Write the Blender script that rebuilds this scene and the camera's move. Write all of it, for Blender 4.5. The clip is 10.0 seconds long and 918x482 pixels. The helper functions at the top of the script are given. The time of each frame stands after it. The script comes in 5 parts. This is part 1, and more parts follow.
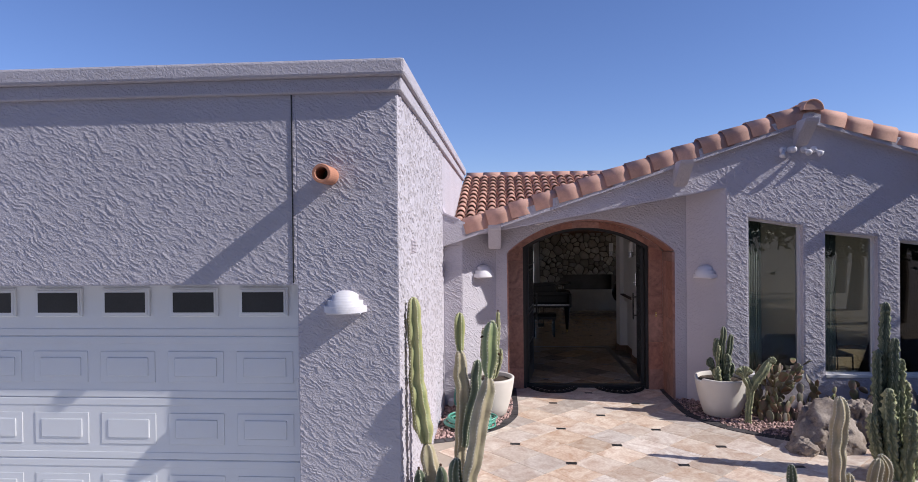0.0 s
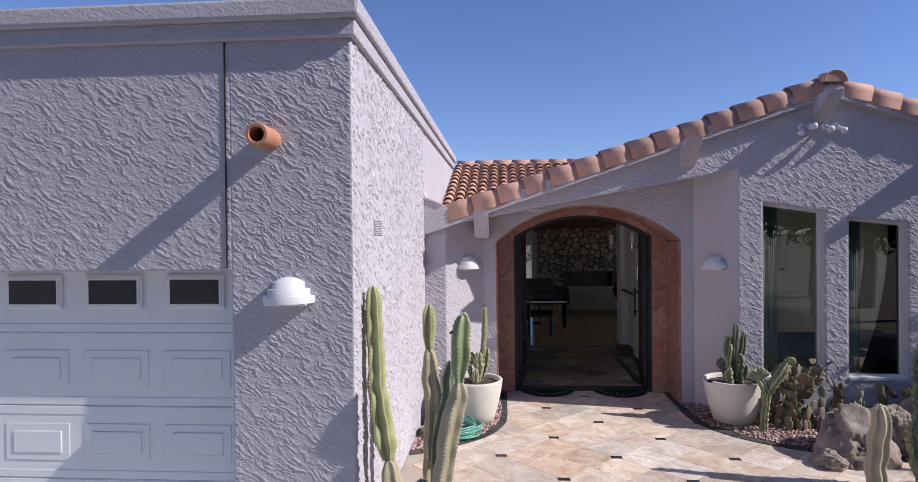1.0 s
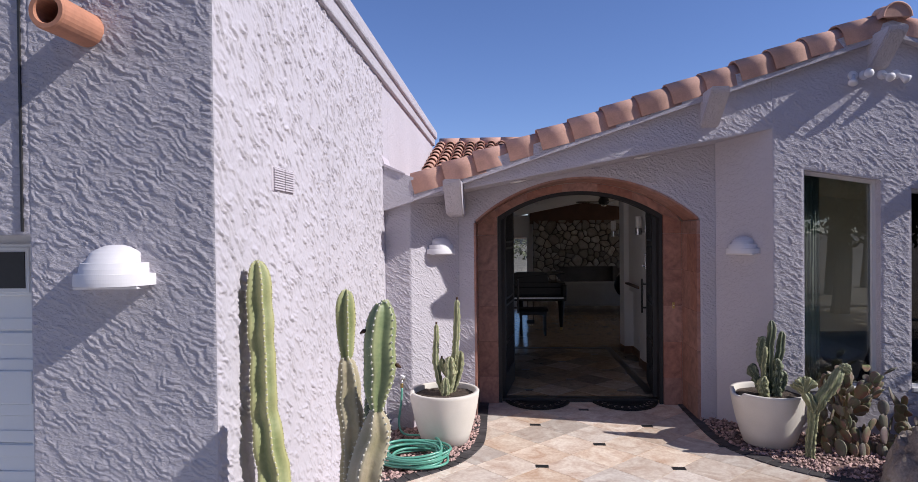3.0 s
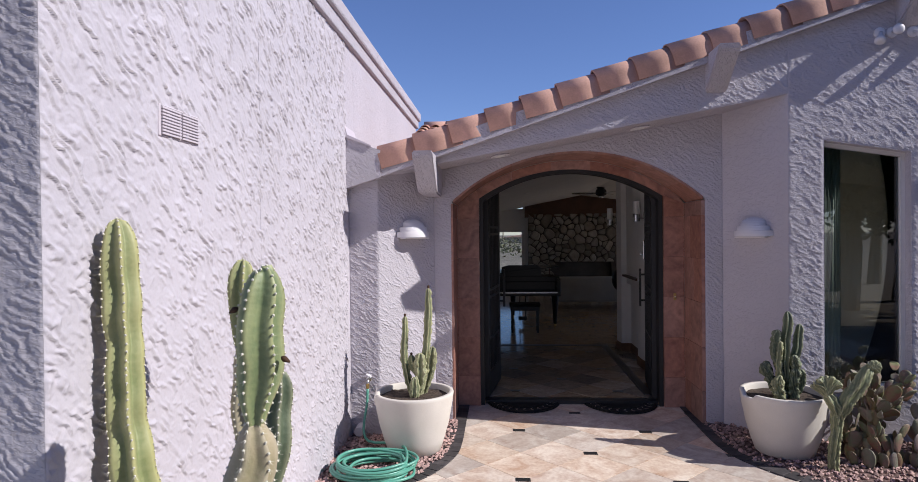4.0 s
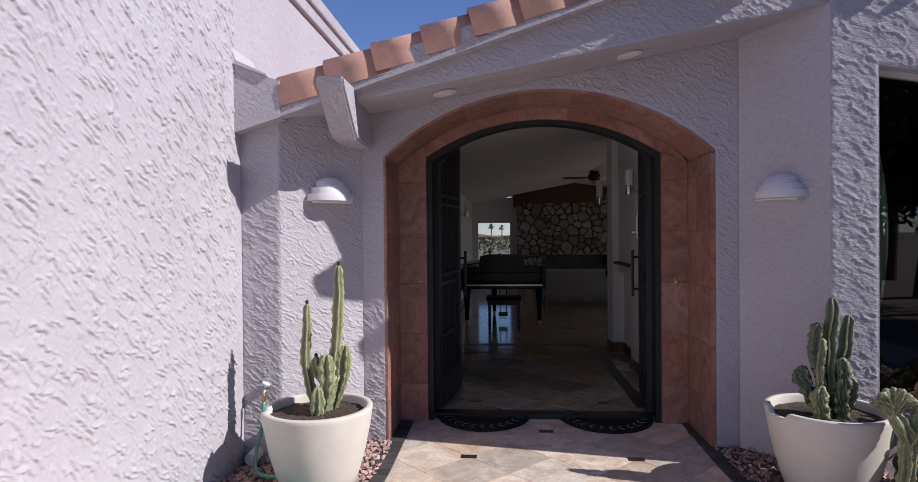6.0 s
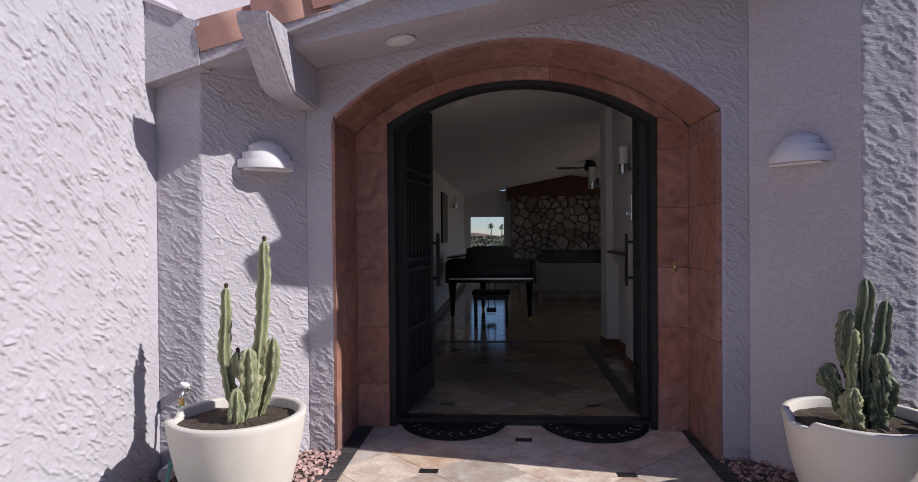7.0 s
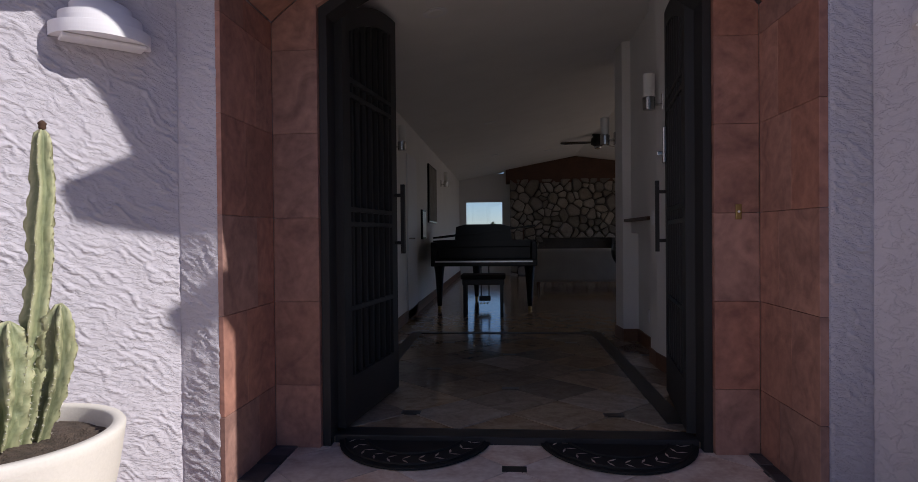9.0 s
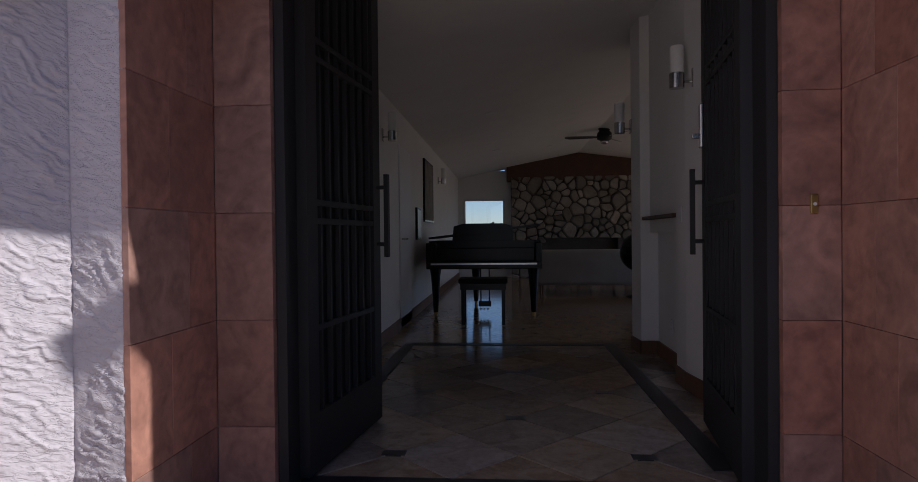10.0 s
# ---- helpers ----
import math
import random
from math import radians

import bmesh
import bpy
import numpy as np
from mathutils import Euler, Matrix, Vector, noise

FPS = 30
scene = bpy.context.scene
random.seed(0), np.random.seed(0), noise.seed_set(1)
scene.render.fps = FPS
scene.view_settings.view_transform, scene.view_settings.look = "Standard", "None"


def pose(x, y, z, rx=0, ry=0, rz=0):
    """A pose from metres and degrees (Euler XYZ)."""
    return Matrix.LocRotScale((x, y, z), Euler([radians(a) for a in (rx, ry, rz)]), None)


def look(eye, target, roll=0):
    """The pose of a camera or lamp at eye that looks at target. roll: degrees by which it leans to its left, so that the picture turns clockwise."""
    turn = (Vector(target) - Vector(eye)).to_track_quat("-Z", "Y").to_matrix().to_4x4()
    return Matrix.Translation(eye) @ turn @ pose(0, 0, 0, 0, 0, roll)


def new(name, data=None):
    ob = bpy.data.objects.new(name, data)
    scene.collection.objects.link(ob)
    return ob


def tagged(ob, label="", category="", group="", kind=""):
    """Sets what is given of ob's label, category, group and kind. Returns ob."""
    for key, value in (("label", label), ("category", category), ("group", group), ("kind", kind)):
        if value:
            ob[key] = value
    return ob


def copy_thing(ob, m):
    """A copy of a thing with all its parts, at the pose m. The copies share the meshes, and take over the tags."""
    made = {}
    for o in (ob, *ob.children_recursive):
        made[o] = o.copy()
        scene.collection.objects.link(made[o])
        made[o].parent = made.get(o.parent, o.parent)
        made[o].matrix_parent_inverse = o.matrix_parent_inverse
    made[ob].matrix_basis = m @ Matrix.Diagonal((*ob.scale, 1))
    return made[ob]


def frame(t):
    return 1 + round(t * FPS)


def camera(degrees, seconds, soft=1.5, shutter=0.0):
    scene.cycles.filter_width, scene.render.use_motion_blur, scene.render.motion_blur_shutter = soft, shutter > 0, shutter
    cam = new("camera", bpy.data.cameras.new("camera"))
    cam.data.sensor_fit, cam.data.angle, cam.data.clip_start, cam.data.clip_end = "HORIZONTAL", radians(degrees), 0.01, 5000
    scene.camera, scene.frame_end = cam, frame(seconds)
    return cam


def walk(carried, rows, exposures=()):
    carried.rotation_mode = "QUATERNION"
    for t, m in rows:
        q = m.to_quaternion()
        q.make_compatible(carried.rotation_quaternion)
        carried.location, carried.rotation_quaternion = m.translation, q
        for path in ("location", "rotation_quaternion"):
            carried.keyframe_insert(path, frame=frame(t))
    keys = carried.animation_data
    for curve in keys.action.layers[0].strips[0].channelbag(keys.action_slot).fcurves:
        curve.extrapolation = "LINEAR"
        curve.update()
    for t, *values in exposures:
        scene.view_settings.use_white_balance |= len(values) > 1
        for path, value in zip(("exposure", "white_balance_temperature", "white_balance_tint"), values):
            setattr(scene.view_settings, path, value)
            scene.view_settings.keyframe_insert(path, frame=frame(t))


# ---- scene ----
cam = camera(73.7, 10.0, soft=0.7)
PATH = [
    (0, (0.168, -1.117, 2.404), (0.028, 0.878, 2.384), -0.6),
    (0.5, (0.26, -0.697, 2.33), (0.115, 1.297, 2.31), -0.6),
    (1, (0.342, -0.279, 2.238), (0.197, 1.716, 2.218), -0.6),
    (1.5, (0.425, 0.115, 2.166), (0.282, 2.109, 2.146), -0.6),
    (2, (0.479, 0.476, 2.107), (0.335, 2.471, 2.087), -0.6),
    (2.5, (0.503, 0.839, 2.068), (0.358, 2.833, 2.048), -0.6),
    (4, (0.745, 1.947, 1.822), (0.6, 3.941, 1.801), -0.6),
    (4.5, (0.836, 2.313, 1.759), (0.694, 4.308, 1.739), -0.6),
    (5, (0.936, 2.659, 1.67), (0.794, 4.654, 1.65), -0.6),
    (5.5, (1.026, 3.017, 1.613), (0.882, 5.012, 1.592), -0.55),
    (7, (1.33, 4.06, 1.392), (1.181, 6.055, 1.372), -0.5),
    (7.5, (1.391, 4.397, 1.294), (1.241, 6.391, 1.273), -0.5),
    (8, (1.417, 4.746, 1.187), (1.264, 6.74, 1.166), -0.5),
    (8.5, (1.428, 5.097, 1.094), (1.274, 7.091, 1.074), -0.5),
    (9, (1.424, 5.454, 1.058), (1.267, 7.448, 1.038), -0.55),
    (9.5, (1.411, 5.801, 1.057), (1.254, 7.795, 1.039), -0.6),
    (10, (1.400, 6.118, 1.055), (1.243, 8.112, 1.036), -0.6),
]
walk(cam, [(t, look(eye, target, roll)) for t, eye, target, roll in PATH],
     exposures=[(0, 0.09, 6250, 11), (2.5, 0.08, 6250, 11), (5.5, 0.0, 6250, 11), (7.5, -0.03, 6250, 11), (10, 0.0, 6250, 11)])

# ---------------------------------------------------------------- light
SUN = Vector((1.0, -0.19, 0.765)).normalized()
world = bpy.data.worlds.new("sky")
scene.world = world
world.use_nodes = True
wn = world.node_tree
sky = wn.nodes.new("ShaderNodeTexSky")
sky.sky_type, sky.sun_disc = "NISHITA", False
sky.sun_elevation = math.asin(SUN.z)
sky.sun_rotation = math.atan2(SUN.x, SUN.y)
sky.altitude, sky.air_density, sky.dust_density, sky.ozone_density = 500, 1.0, 0.0, 4.0
tint = wn.nodes.new("ShaderNodeMix")
tint.data_type, tint.blend_type = "RGBA", "MULTIPLY"
tint.inputs[0].default_value, tint.inputs[7].default_value = 1.0, (1.0, 0.97, 1.22, 1)
wn.links.new(sky.outputs[0], tint.inputs[6])
wn.links.new(tint.outputs[2], wn.nodes["Background"].inputs[0])
wn.nodes["Background"].inputs[1].default_value = 0.10
sun = new("sun", bpy.data.lights.new("sun", "SUN"))
sun.data.energy, sun.data.angle, sun.data.color = 4.7, radians(0.53), (1.0, 0.95, 0.88)
sun.matrix_world = look((0, 0, 0), -SUN)


# ---------------------------------------------------------------- materials
def mat(name, col, rough=0.8, metal=0.0, vary=0.12, scale=3.0, fine=40.0, bump=0.0, second=None, island=0.0, obj=0.0, spec=0.5, swirl=0.0, sat=0.0):
    """A plain surface: base colour with coarse and fine variation, and a fine relief."""
    m = bpy.data.materials.new(name)
    m.use_nodes = True
    n, l = m.node_tree.nodes, m.node_tree.links
    b = n["Principled BSDF"]
    b.inputs["Roughness"].default_value, b.inputs["Metallic"].default_value = rough, metal
    b.inputs["Specular IOR Level"].default_value = spec
    tc = n.new("ShaderNodeTexCoord")
    place = tc.outputs["Object"]
    if obj:
        who, far, move = n.new("ShaderNodeObjectInfo"), n.new("ShaderNodeMath"), n.new("ShaderNodeVectorMath")
        far.operation, far.inputs[1].default_value = "MULTIPLY", 61.0
        l.new(who.outputs["Random"], far.inputs[0])
        l.new(place, move.inputs[0])
        l.new(far.outputs[0], move.inputs[1])
        place = move.outputs[0]
    n1, n2 = n.new("ShaderNodeTexNoise"), n.new("ShaderNodeTexNoise")
    for q, s, d in ((n1, scale, 4), (n2, fine, 3)):
        q.inputs["Scale"].default_value, q.inputs["Detail"].default_value = s, d
        l.new(place, q.inputs["Vector"])
    n1.inputs["Distortion"].default_value = swirl
    add = n.new("ShaderNodeMath")
    add.operation = "MULTIPLY_ADD"
    l.new(n2.outputs[0], add.inputs[0])
    add.inputs[1].default_value = 0.5
    l.new(n1.outputs[0], add.inputs[2])
    ramp = n.new("ShaderNodeMapRange")
    ramp.inputs[1].default_value, ramp.inputs[2].default_value = 0.5, 1.0
    l.new(add.outputs[0], ramp.inputs[0])
    mix = n.new("ShaderNodeMix")
    mix.data_type = "RGBA"
    l.new(ramp.outputs[0], mix.inputs[0])
    two = second or tuple(c * (1 - 2 * vary) for c in col)
    mix.inputs[6].default_value, mix.inputs[7].default_value = (*two, 1), (*col, 1)
    out = mix.outputs[2]
    if island or obj:
        src = n.new("ShaderNodeObjectInfo") if obj else n.new("ShaderNodeNewGeometry")
        rnd = src.outputs["Random"] if obj else src.outputs["Random Per Island"]
        mr = n.new("ShaderNodeMapRange")
        k = obj or island
        mr.inputs[3].default_value, mr.inputs[4].default_value = 1 - k, 1 + k
        l.new(rnd, mr.inputs[0])
        hs = n.new("ShaderNodeHueSaturation")
        l.new(mr.outputs[0], hs.inputs["Value"])
        if sat:
            fr, sr = n.new("ShaderNodeMath"), n.new("ShaderNodeMapRange")
            fr.operation = "MULTIPLY"
            fr.inputs[1].default_value = 7.31
            fr2 = n.new("ShaderNodeMath")
            fr2.operation = "FRACT"
            l.new(rnd, fr.inputs[0])
            l.new(fr.outputs[0], fr2.inputs[0])
            sr.inputs[3].default_value, sr.inputs[4].default_value = 1 - sat, 1 + sat
            l.new(fr2.outputs[0], sr.inputs[0])
            l.new(sr.outputs[0], hs.inputs["Saturation"])
        l.new(out, hs.inputs["Color"])
        out = hs.outputs[0]
    l.new(out, b.inputs["Base Color"])
    if bump:
        bp = n.new("ShaderNodeBump")
        bp.inputs["Strength"].default_value, bp.inputs["Distance"].default_value = 1.0, bump
        l.new(add.outputs[0], bp.inputs["Height"])
        l.new(bp.outputs[0], b.inputs["Normal"])
    return m


def stucco(name, col, depth, length=19.0, shear=14.0, width=15.0):
    """Troweled stucco: flattened slanting ridges with torn edges over a sandy ground."""
    m = mat(name, col, 0.9, vary=0.05, scale=1.2, fine=90, spec=0.25)
    n, l = m.node_tree.nodes, m.node_tree.links
    tc = n.new("ShaderNodeTexCoord")
    cmb = n.new("ShaderNodeCombineXYZ")
    for k, vec in enumerate(((length, 0, shear), (0, length, shear), (0, 0, width))):
        d = n.new("ShaderNodeVectorMath")
        d.operation = "DOT_PRODUCT"
        d.inputs[1].default_value = vec
        l.new(tc.outputs["Object"], d.inputs[0])
        l.new(d.outputs["Value"], cmb.inputs[k])
    big = n.new("ShaderNodeTexNoise")
    big.inputs["Scale"].default_value, big.inputs["Detail"].default_value = 1.0, 6.0
    big.inputs["Roughness"].default_value, big.inputs["Distortion"].default_value = 0.62, 0.6
    l.new(cmb.outputs[0], big.inputs["Vector"])
    parts = []
    for lo, hi in ((0.40, 0.60), (0.50, 0.525)):
        q = n.new("ShaderNodeMapRange")
        q.interpolation_type = "SMOOTHSTEP"
        q.inputs[1].default_value, q.inputs[2].default_value = lo, hi
        l.new(big.outputs[0], q.inputs[0])
        parts.append(q.outputs[0])
    sand = n.new("ShaderNodeTexNoise")
    sand.inputs["Scale"].default_value, sand.inputs["Detail"].default_value = 105, 4
    l.new(tc.outputs["Object"], sand.inputs["Vector"])
    parts.append(sand.outputs[0])
    total = None
    for src, k in zip(parts, (0.70, 0.34, 0.40)):
        h = n.new("ShaderNodeMath")
        h.operation = "MULTIPLY_ADD"
        l.new(src, h.inputs[0])
        h.inputs[1].default_value, h.inputs[2].default_value = k, 0.0
        if total:
            l.new(total, h.inputs[2])
        total = h.outputs[0]
    bp = n.new("ShaderNodeBump")
    bp.inputs["Strength"].default_value, bp.inputs["Distance"].default_value = 1.0, depth
    l.new(total, bp.inputs["Height"])
    l.new(bp.outputs[0], n["Principled BSDF"].inputs["Normal"])
    return m


WALLCOL = (0.552, 0.515, 0.562)
M = {
    "stucco": stucco("stucco", WALLCOL, 0.0022),
    "sand": stucco("stucco_fine", WALLCOL, 0.0038, 30, 17, 25),
    "coat": stucco("stucco_coat", WALLCOL, 0.0016, 30, 30, 50),
    "coat_smooth": mat("stucco_coat_smooth", WALLCOL, 0.9, vary=0.05, scale=1.2, fine=120, bump=0.0022, spec=0.25),
    "white": mat("white_paint", (0.78, 0.78, 0.80), 0.45, vary=0.02, fine=120, bump=0.0006),
    "frame": mat("window_paint", (0.74, 0.72, 0.72), 0.4, vary=0.03),
    "lamp": mat("lamp_ceramic", (0.76, 0.73, 0.76), 0.6, vary=0.03),
    "clay": mat("roof_clay", (0.64, 0.37, 0.285), 0.85, vary=0.14, scale=7, fine=70, bump=0.003, obj=0.18),
    "terra": mat("terracotta", (0.55, 0.25, 0.16), 0.85, vary=0.12, scale=12, bump=0.002),
    "slate": mat("red_slate", (0.435, 0.225, 0.172), 0.62, scale=5.5, fine=28, bump=0.004, second=(0.22, 0.11, 0.09), obj=0.15, swirl=1.6, sat=0.12),
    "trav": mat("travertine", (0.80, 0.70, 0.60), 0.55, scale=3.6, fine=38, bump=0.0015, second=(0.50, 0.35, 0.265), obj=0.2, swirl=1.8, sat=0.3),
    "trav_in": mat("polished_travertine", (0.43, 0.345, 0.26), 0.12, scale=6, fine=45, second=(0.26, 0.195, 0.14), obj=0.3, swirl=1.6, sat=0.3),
    "grout": mat("grout", (0.50, 0.41, 0.33), 0.95, vary=0.1),
    "dark": mat("dark_stone", (0.035, 0.033, 0.035), 0.4, vary=0.2, fine=60),
    "brick": mat("charcoal_brick", (0.075, 0.065, 0.068), 0.75, vary=0.2, scale=15, bump=0.002, obj=0.3),
    "iron": mat("black_iron", (0.028, 0.028, 0.030), 0.55, metal=0.0, vary=0.1, fine=90, bump=0.0006, spec=0.35),
    "rubber": mat("black_rubber", (0.012, 0.012, 0.012), 0.75, vary=0.2, fine=150, bump=0.002),
    "concrete": mat("pale_concrete", (0.72, 0.67, 0.61), 0.8, scale=5, fine=120, vary=0.06, bump=0.0012),
    "soil": mat("soil", (0.12, 0.085, 0.065), 0.95, vary=0.3, scale=25, fine=160, bump=0.02),
    "cactus": mat("cactus_skin", (0.36, 0.365, 0.19), 0.5, scale=3.5, fine=60, bump=0.002, second=(0.19, 0.24, 0.09), obj=0.15),
    "cactus_green": mat("green_cactus_skin", (0.25, 0.29, 0.135), 0.5, scale=4, fine=60, bump=0.002, second=(0.10, 0.16, 0.08)),
    "cactus_olive": mat("olive_cactus_skin", (0.25, 0.27, 0.14), 0.6, scale=9, fine=60, bump=0.004, second=(0.13, 0.15, 0.085), obj=0.2),
    "painted": mat("painted_metal", (0.60, 0.54, 0.585), 0.6, vary=0.03),
    "cactus_old": mat("corky_cactus_skin", (0.47, 0.38, 0.26), 0.7, scale=7, fine=50, bump=0.004, second=(0.31, 0.28, 0.16)),
    "cactus_dark": mat("grey_green_cactus", (0.11, 0.14, 0.085), 0.6, scale=9, fine=60, bump=0.004, second=(0.05, 0.075, 0.045), obj=0.2),
    "pad": mat("prickly_pear_skin", (0.165, 0.205, 0.105), 0.6, scale=9, fine=60, bump=0.006, second=(0.24, 0.125, 0.115), obj=0.3, sat=0.4),
    "spine": mat("spines", (0.80, 0.76, 0.64), 0.6, vary=0.15),
    "linen": mat("linen_curtain", (0.50, 0.52, 0.46), 0.9, vary=0.06, fine=200, bump=0.001),
    "tip": mat("dried_flower", (0.10, 0.05, 0.03), 0.9, vary=0.3),
    "hose": mat("green_hose", (0.12, 0.38, 0.29), 0.35, vary=0.08),
    "gravel": mat("pink_gravel", (0.50, 0.33, 0.30), 0.9, vary=0.15, scale=30, island=0.45),
    "bed": mat("bed_earth", (0.24, 0.15, 0.13), 0.95, vary=0.3, scale=20, bump=0.01),
    "rock": mat("boulder_stone", (0.44, 0.37, 0.315), 0.9, scale=4, fine=55, bump=0.014, second=(0.17, 0.13, 0.105)),
    "ground": mat("desert_ground", (0.24, 0.19, 0.15), 0.95, scale=0.6, fine=15, vary=0.15, bump=0.01),
    "plaster": mat("interior_plaster", (0.80, 0.79, 0.77), 0.9, vary=0.03, fine=80, bump=0.001),
    "wood": mat("dark_wood", (0.11, 0.05, 0.03), 0.55, vary=0.2, scale=4, fine=30, bump=0.001),
    "base": mat("wood_baseboard", (0.22, 0.11, 0.06), 0.5, vary=0.2),
    "stone": mat("fireplace_stone", (0.33, 0.31, 0.28), 0.85, scale=5, fine=30, bump=0.01, second=(0.20, 0.18, 0.155), obj=0.45, sat=0.3),
    "mortar": mat("dark_mortar", (0.11, 0.10, 0.09), 0.95, vary=0.2),
    "piano": mat("black_lacquer", (0.006, 0.006, 0.007), 0.25, vary=0.05, spec=0.25),
    "fabric": mat("grey_upholstery", (0.40, 0.40, 0.39), 0.95, vary=0.1, fine=200, bump=0.001),
    "chrome": mat("brushed_chrome", (0.6, 0.6, 0.6), 0.25, metal=1.0, vary=0.05),
    "brass": mat("brass", (0.55, 0.40, 0.16), 0.35, metal=1.0, vary=0.1),
    "opal": mat("opal_glass", (0.8, 0.8, 0.78), 0.3, vary=0.01),
    "leaf": mat("palm_leaf", (0.07, 0.10, 0.04), 0.7, vary=0.3, island=0.3),
    "shrub": mat("desert_shrub", (0.17, 0.165, 0.09), 0.8, vary=0.3, island=0.4),
    "cream": mat("cream_upholstery", (0.62, 0.58, 0.52), 0.9, vary=0.08, fine=150, bump=0.001),
    "bark": mat("palm_bark", (0.2, 0.15, 0.1), 0.9, vary=0.2),
    # darker copy of the painted metal: shade between the vent slats, put into colour
    "vent_shade": mat("shadowed_paint", (0.34, 0.31, 0.33), 0.7, metal=0.0, vary=0.1),
    "smoked": mat("smoked_panel", (0.01, 0.01, 0.011), 0.55, vary=0.1, spec=0.2),
    "asphalt": mat("driveway_concrete", (0.56, 0.54, 0.51), 0.9, vary=0.08, scale=2, bump=0.002),
}


def crested(key, light):
    """Paler along the raised ribs."""
    n, l = M[key].node_tree.nodes, M[key].node_tree.links
    b = n["Principled BSDF"]
    src = b.inputs["Base Color"].links[0].from_socket
    geo, mr, mix = n.new("ShaderNodeNewGeometry"), n.new("ShaderNodeMapRange"), n.new("ShaderNodeMix")
    mr.inputs[1].default_value, mr.inputs[2].default_value = 0.50, 0.60
    mix.data_type = "RGBA"
    l.new(geo.outputs["Pointiness"], mr.inputs[0])
    l.new(mr.outputs[0], mix.inputs[0])
    l.new(src, mix.inputs[6])
    mix.inputs[7].default_value = (*light, 1)
    l.new(mix.outputs[2], b.inputs["Base Color"])


crested("cactus", (0.50, 0.47, 0.22))
crested("cactus_green", (0.42, 0.43, 0.22))
crested("cactus_olive", (0.50, 0.48, 0.28))
crested("cactus_dark", (0.30, 0.31, 0.20))
crested("cactus_old", (0.48, 0.42, 0.31))


def glass(name, tint=(0.9, 0.95, 0.93), ior=1.52):
    m = bpy.data.materials.new(name)
    m.use_nodes = True
    n, l = m.node_tree.nodes, m.node_tree.links
    t, g, x, f = (n.new(k) for k in ("ShaderNodeBsdfTransparent", "ShaderNodeBsdfGlossy", "ShaderNodeMixShader", "ShaderNodeFresnel"))
    t.inputs[0].default_value = (*tint, 1)
    g.inputs["Roughness"].default_value = 0.0
    f.inputs[0].default_value = ior
    l.new(f.outputs[0], x.inputs[0])
    l.new(t.outputs[0], x.inputs[1])
    l.new(g.outputs[0], x.inputs[2])
    l.new(x.outputs[0], n["Material Output"].inputs[0])
    return m


M["glass"] = glass("window_glass")
M["double_glass"] = glass("double_glazing", (0.80, 0.86, 0.84), 1.95)


# ---------------------------------------------------------------- mesh helpers
def obj(name, bm, material, parent=None, label="", smooth=False):
    me = bpy.data.meshes.new(name)
    bm.normal_update()
    bm.to_mesh(me)
    bm.free()
    me.materials.append(M[material])
    if smooth:
        me.polygons.foreach_set("use_smooth", [True] * len(me.polygons))
    ob = new(name, me)
    if parent:
        ob.parent = parent
    if label:
        ob["label"] = label
    return ob


def part(name, bm, material, parent, label="", smooth=False):
    return obj(name, bm, material, parent, label, smooth)


def share(name, mesh_of, parent, m):
    """One more piece on the mesh of another."""
    ob = new(name, mesh_of.data)
    ob.parent, ob.matrix_basis = parent, m
    return ob


def empty(name, x=0, y=0, z=0, rz=0):
    ob = new(name)
    ob.matrix_basis = pose(x, y, z, 0, 0, rz)
    ob.empty_display_size = 0.1
    return ob


def box(x0, x1, y0, y1, z0, z1, bevel=0.0, bm=None):
    own = bm is None
    bm = bm or bmesh.new()
    vs = [bm.verts.new((x, y, z)) for x in (x0, x1) for y in (y0, y1) for z in (z0, z1)]
    for q in ((0, 1, 3, 2), (4, 6, 7, 5), (0, 4, 5, 1), (2, 3, 7, 6), (0, 2, 6, 4), (1, 5, 7, 3)):
        bm.faces.new([vs[i] for i in q])
    if bevel and own:
        bmesh.ops.recalc_face_normals(bm, faces=bm.faces)
        bmesh.ops.bevel(bm, geom=bm.edges[:], offset=bevel, segments=2, affect="EDGES", profile=0.5)
    return bm


def prism(loop, axis, a, b, bm=None):
    """A polygon, given in the two other axes, drawn out from a to b along an axis (0, 1 or 2)."""
    bm = bm or bmesh.new()

    def put(p, q):
        return (q, *p) if axis == 0 else (p[0], q, p[1]) if axis == 1 else (*p, q)
    lo, hi = ([bm.verts.new(put(p, q)) for p in loop] for q in (a, b))
    n = len(loop)
    bm.faces.new(lo)
    bm.faces.new(hi[::-1])
    for i in range(n):
        bm.faces.new((lo[i], hi[i], hi[(i + 1) % n], lo[(i + 1) % n]))
    bmesh.ops.recalc_face_normals(bm, faces=bm.faces)
    return bm


def bridge(la, lb, bm, closed=True):
    n = len(la)
    for i in range(n if closed else n - 1):
        j = (i + 1) % n
        bm.faces.new((la[i], la[j], lb[j], lb[i]))


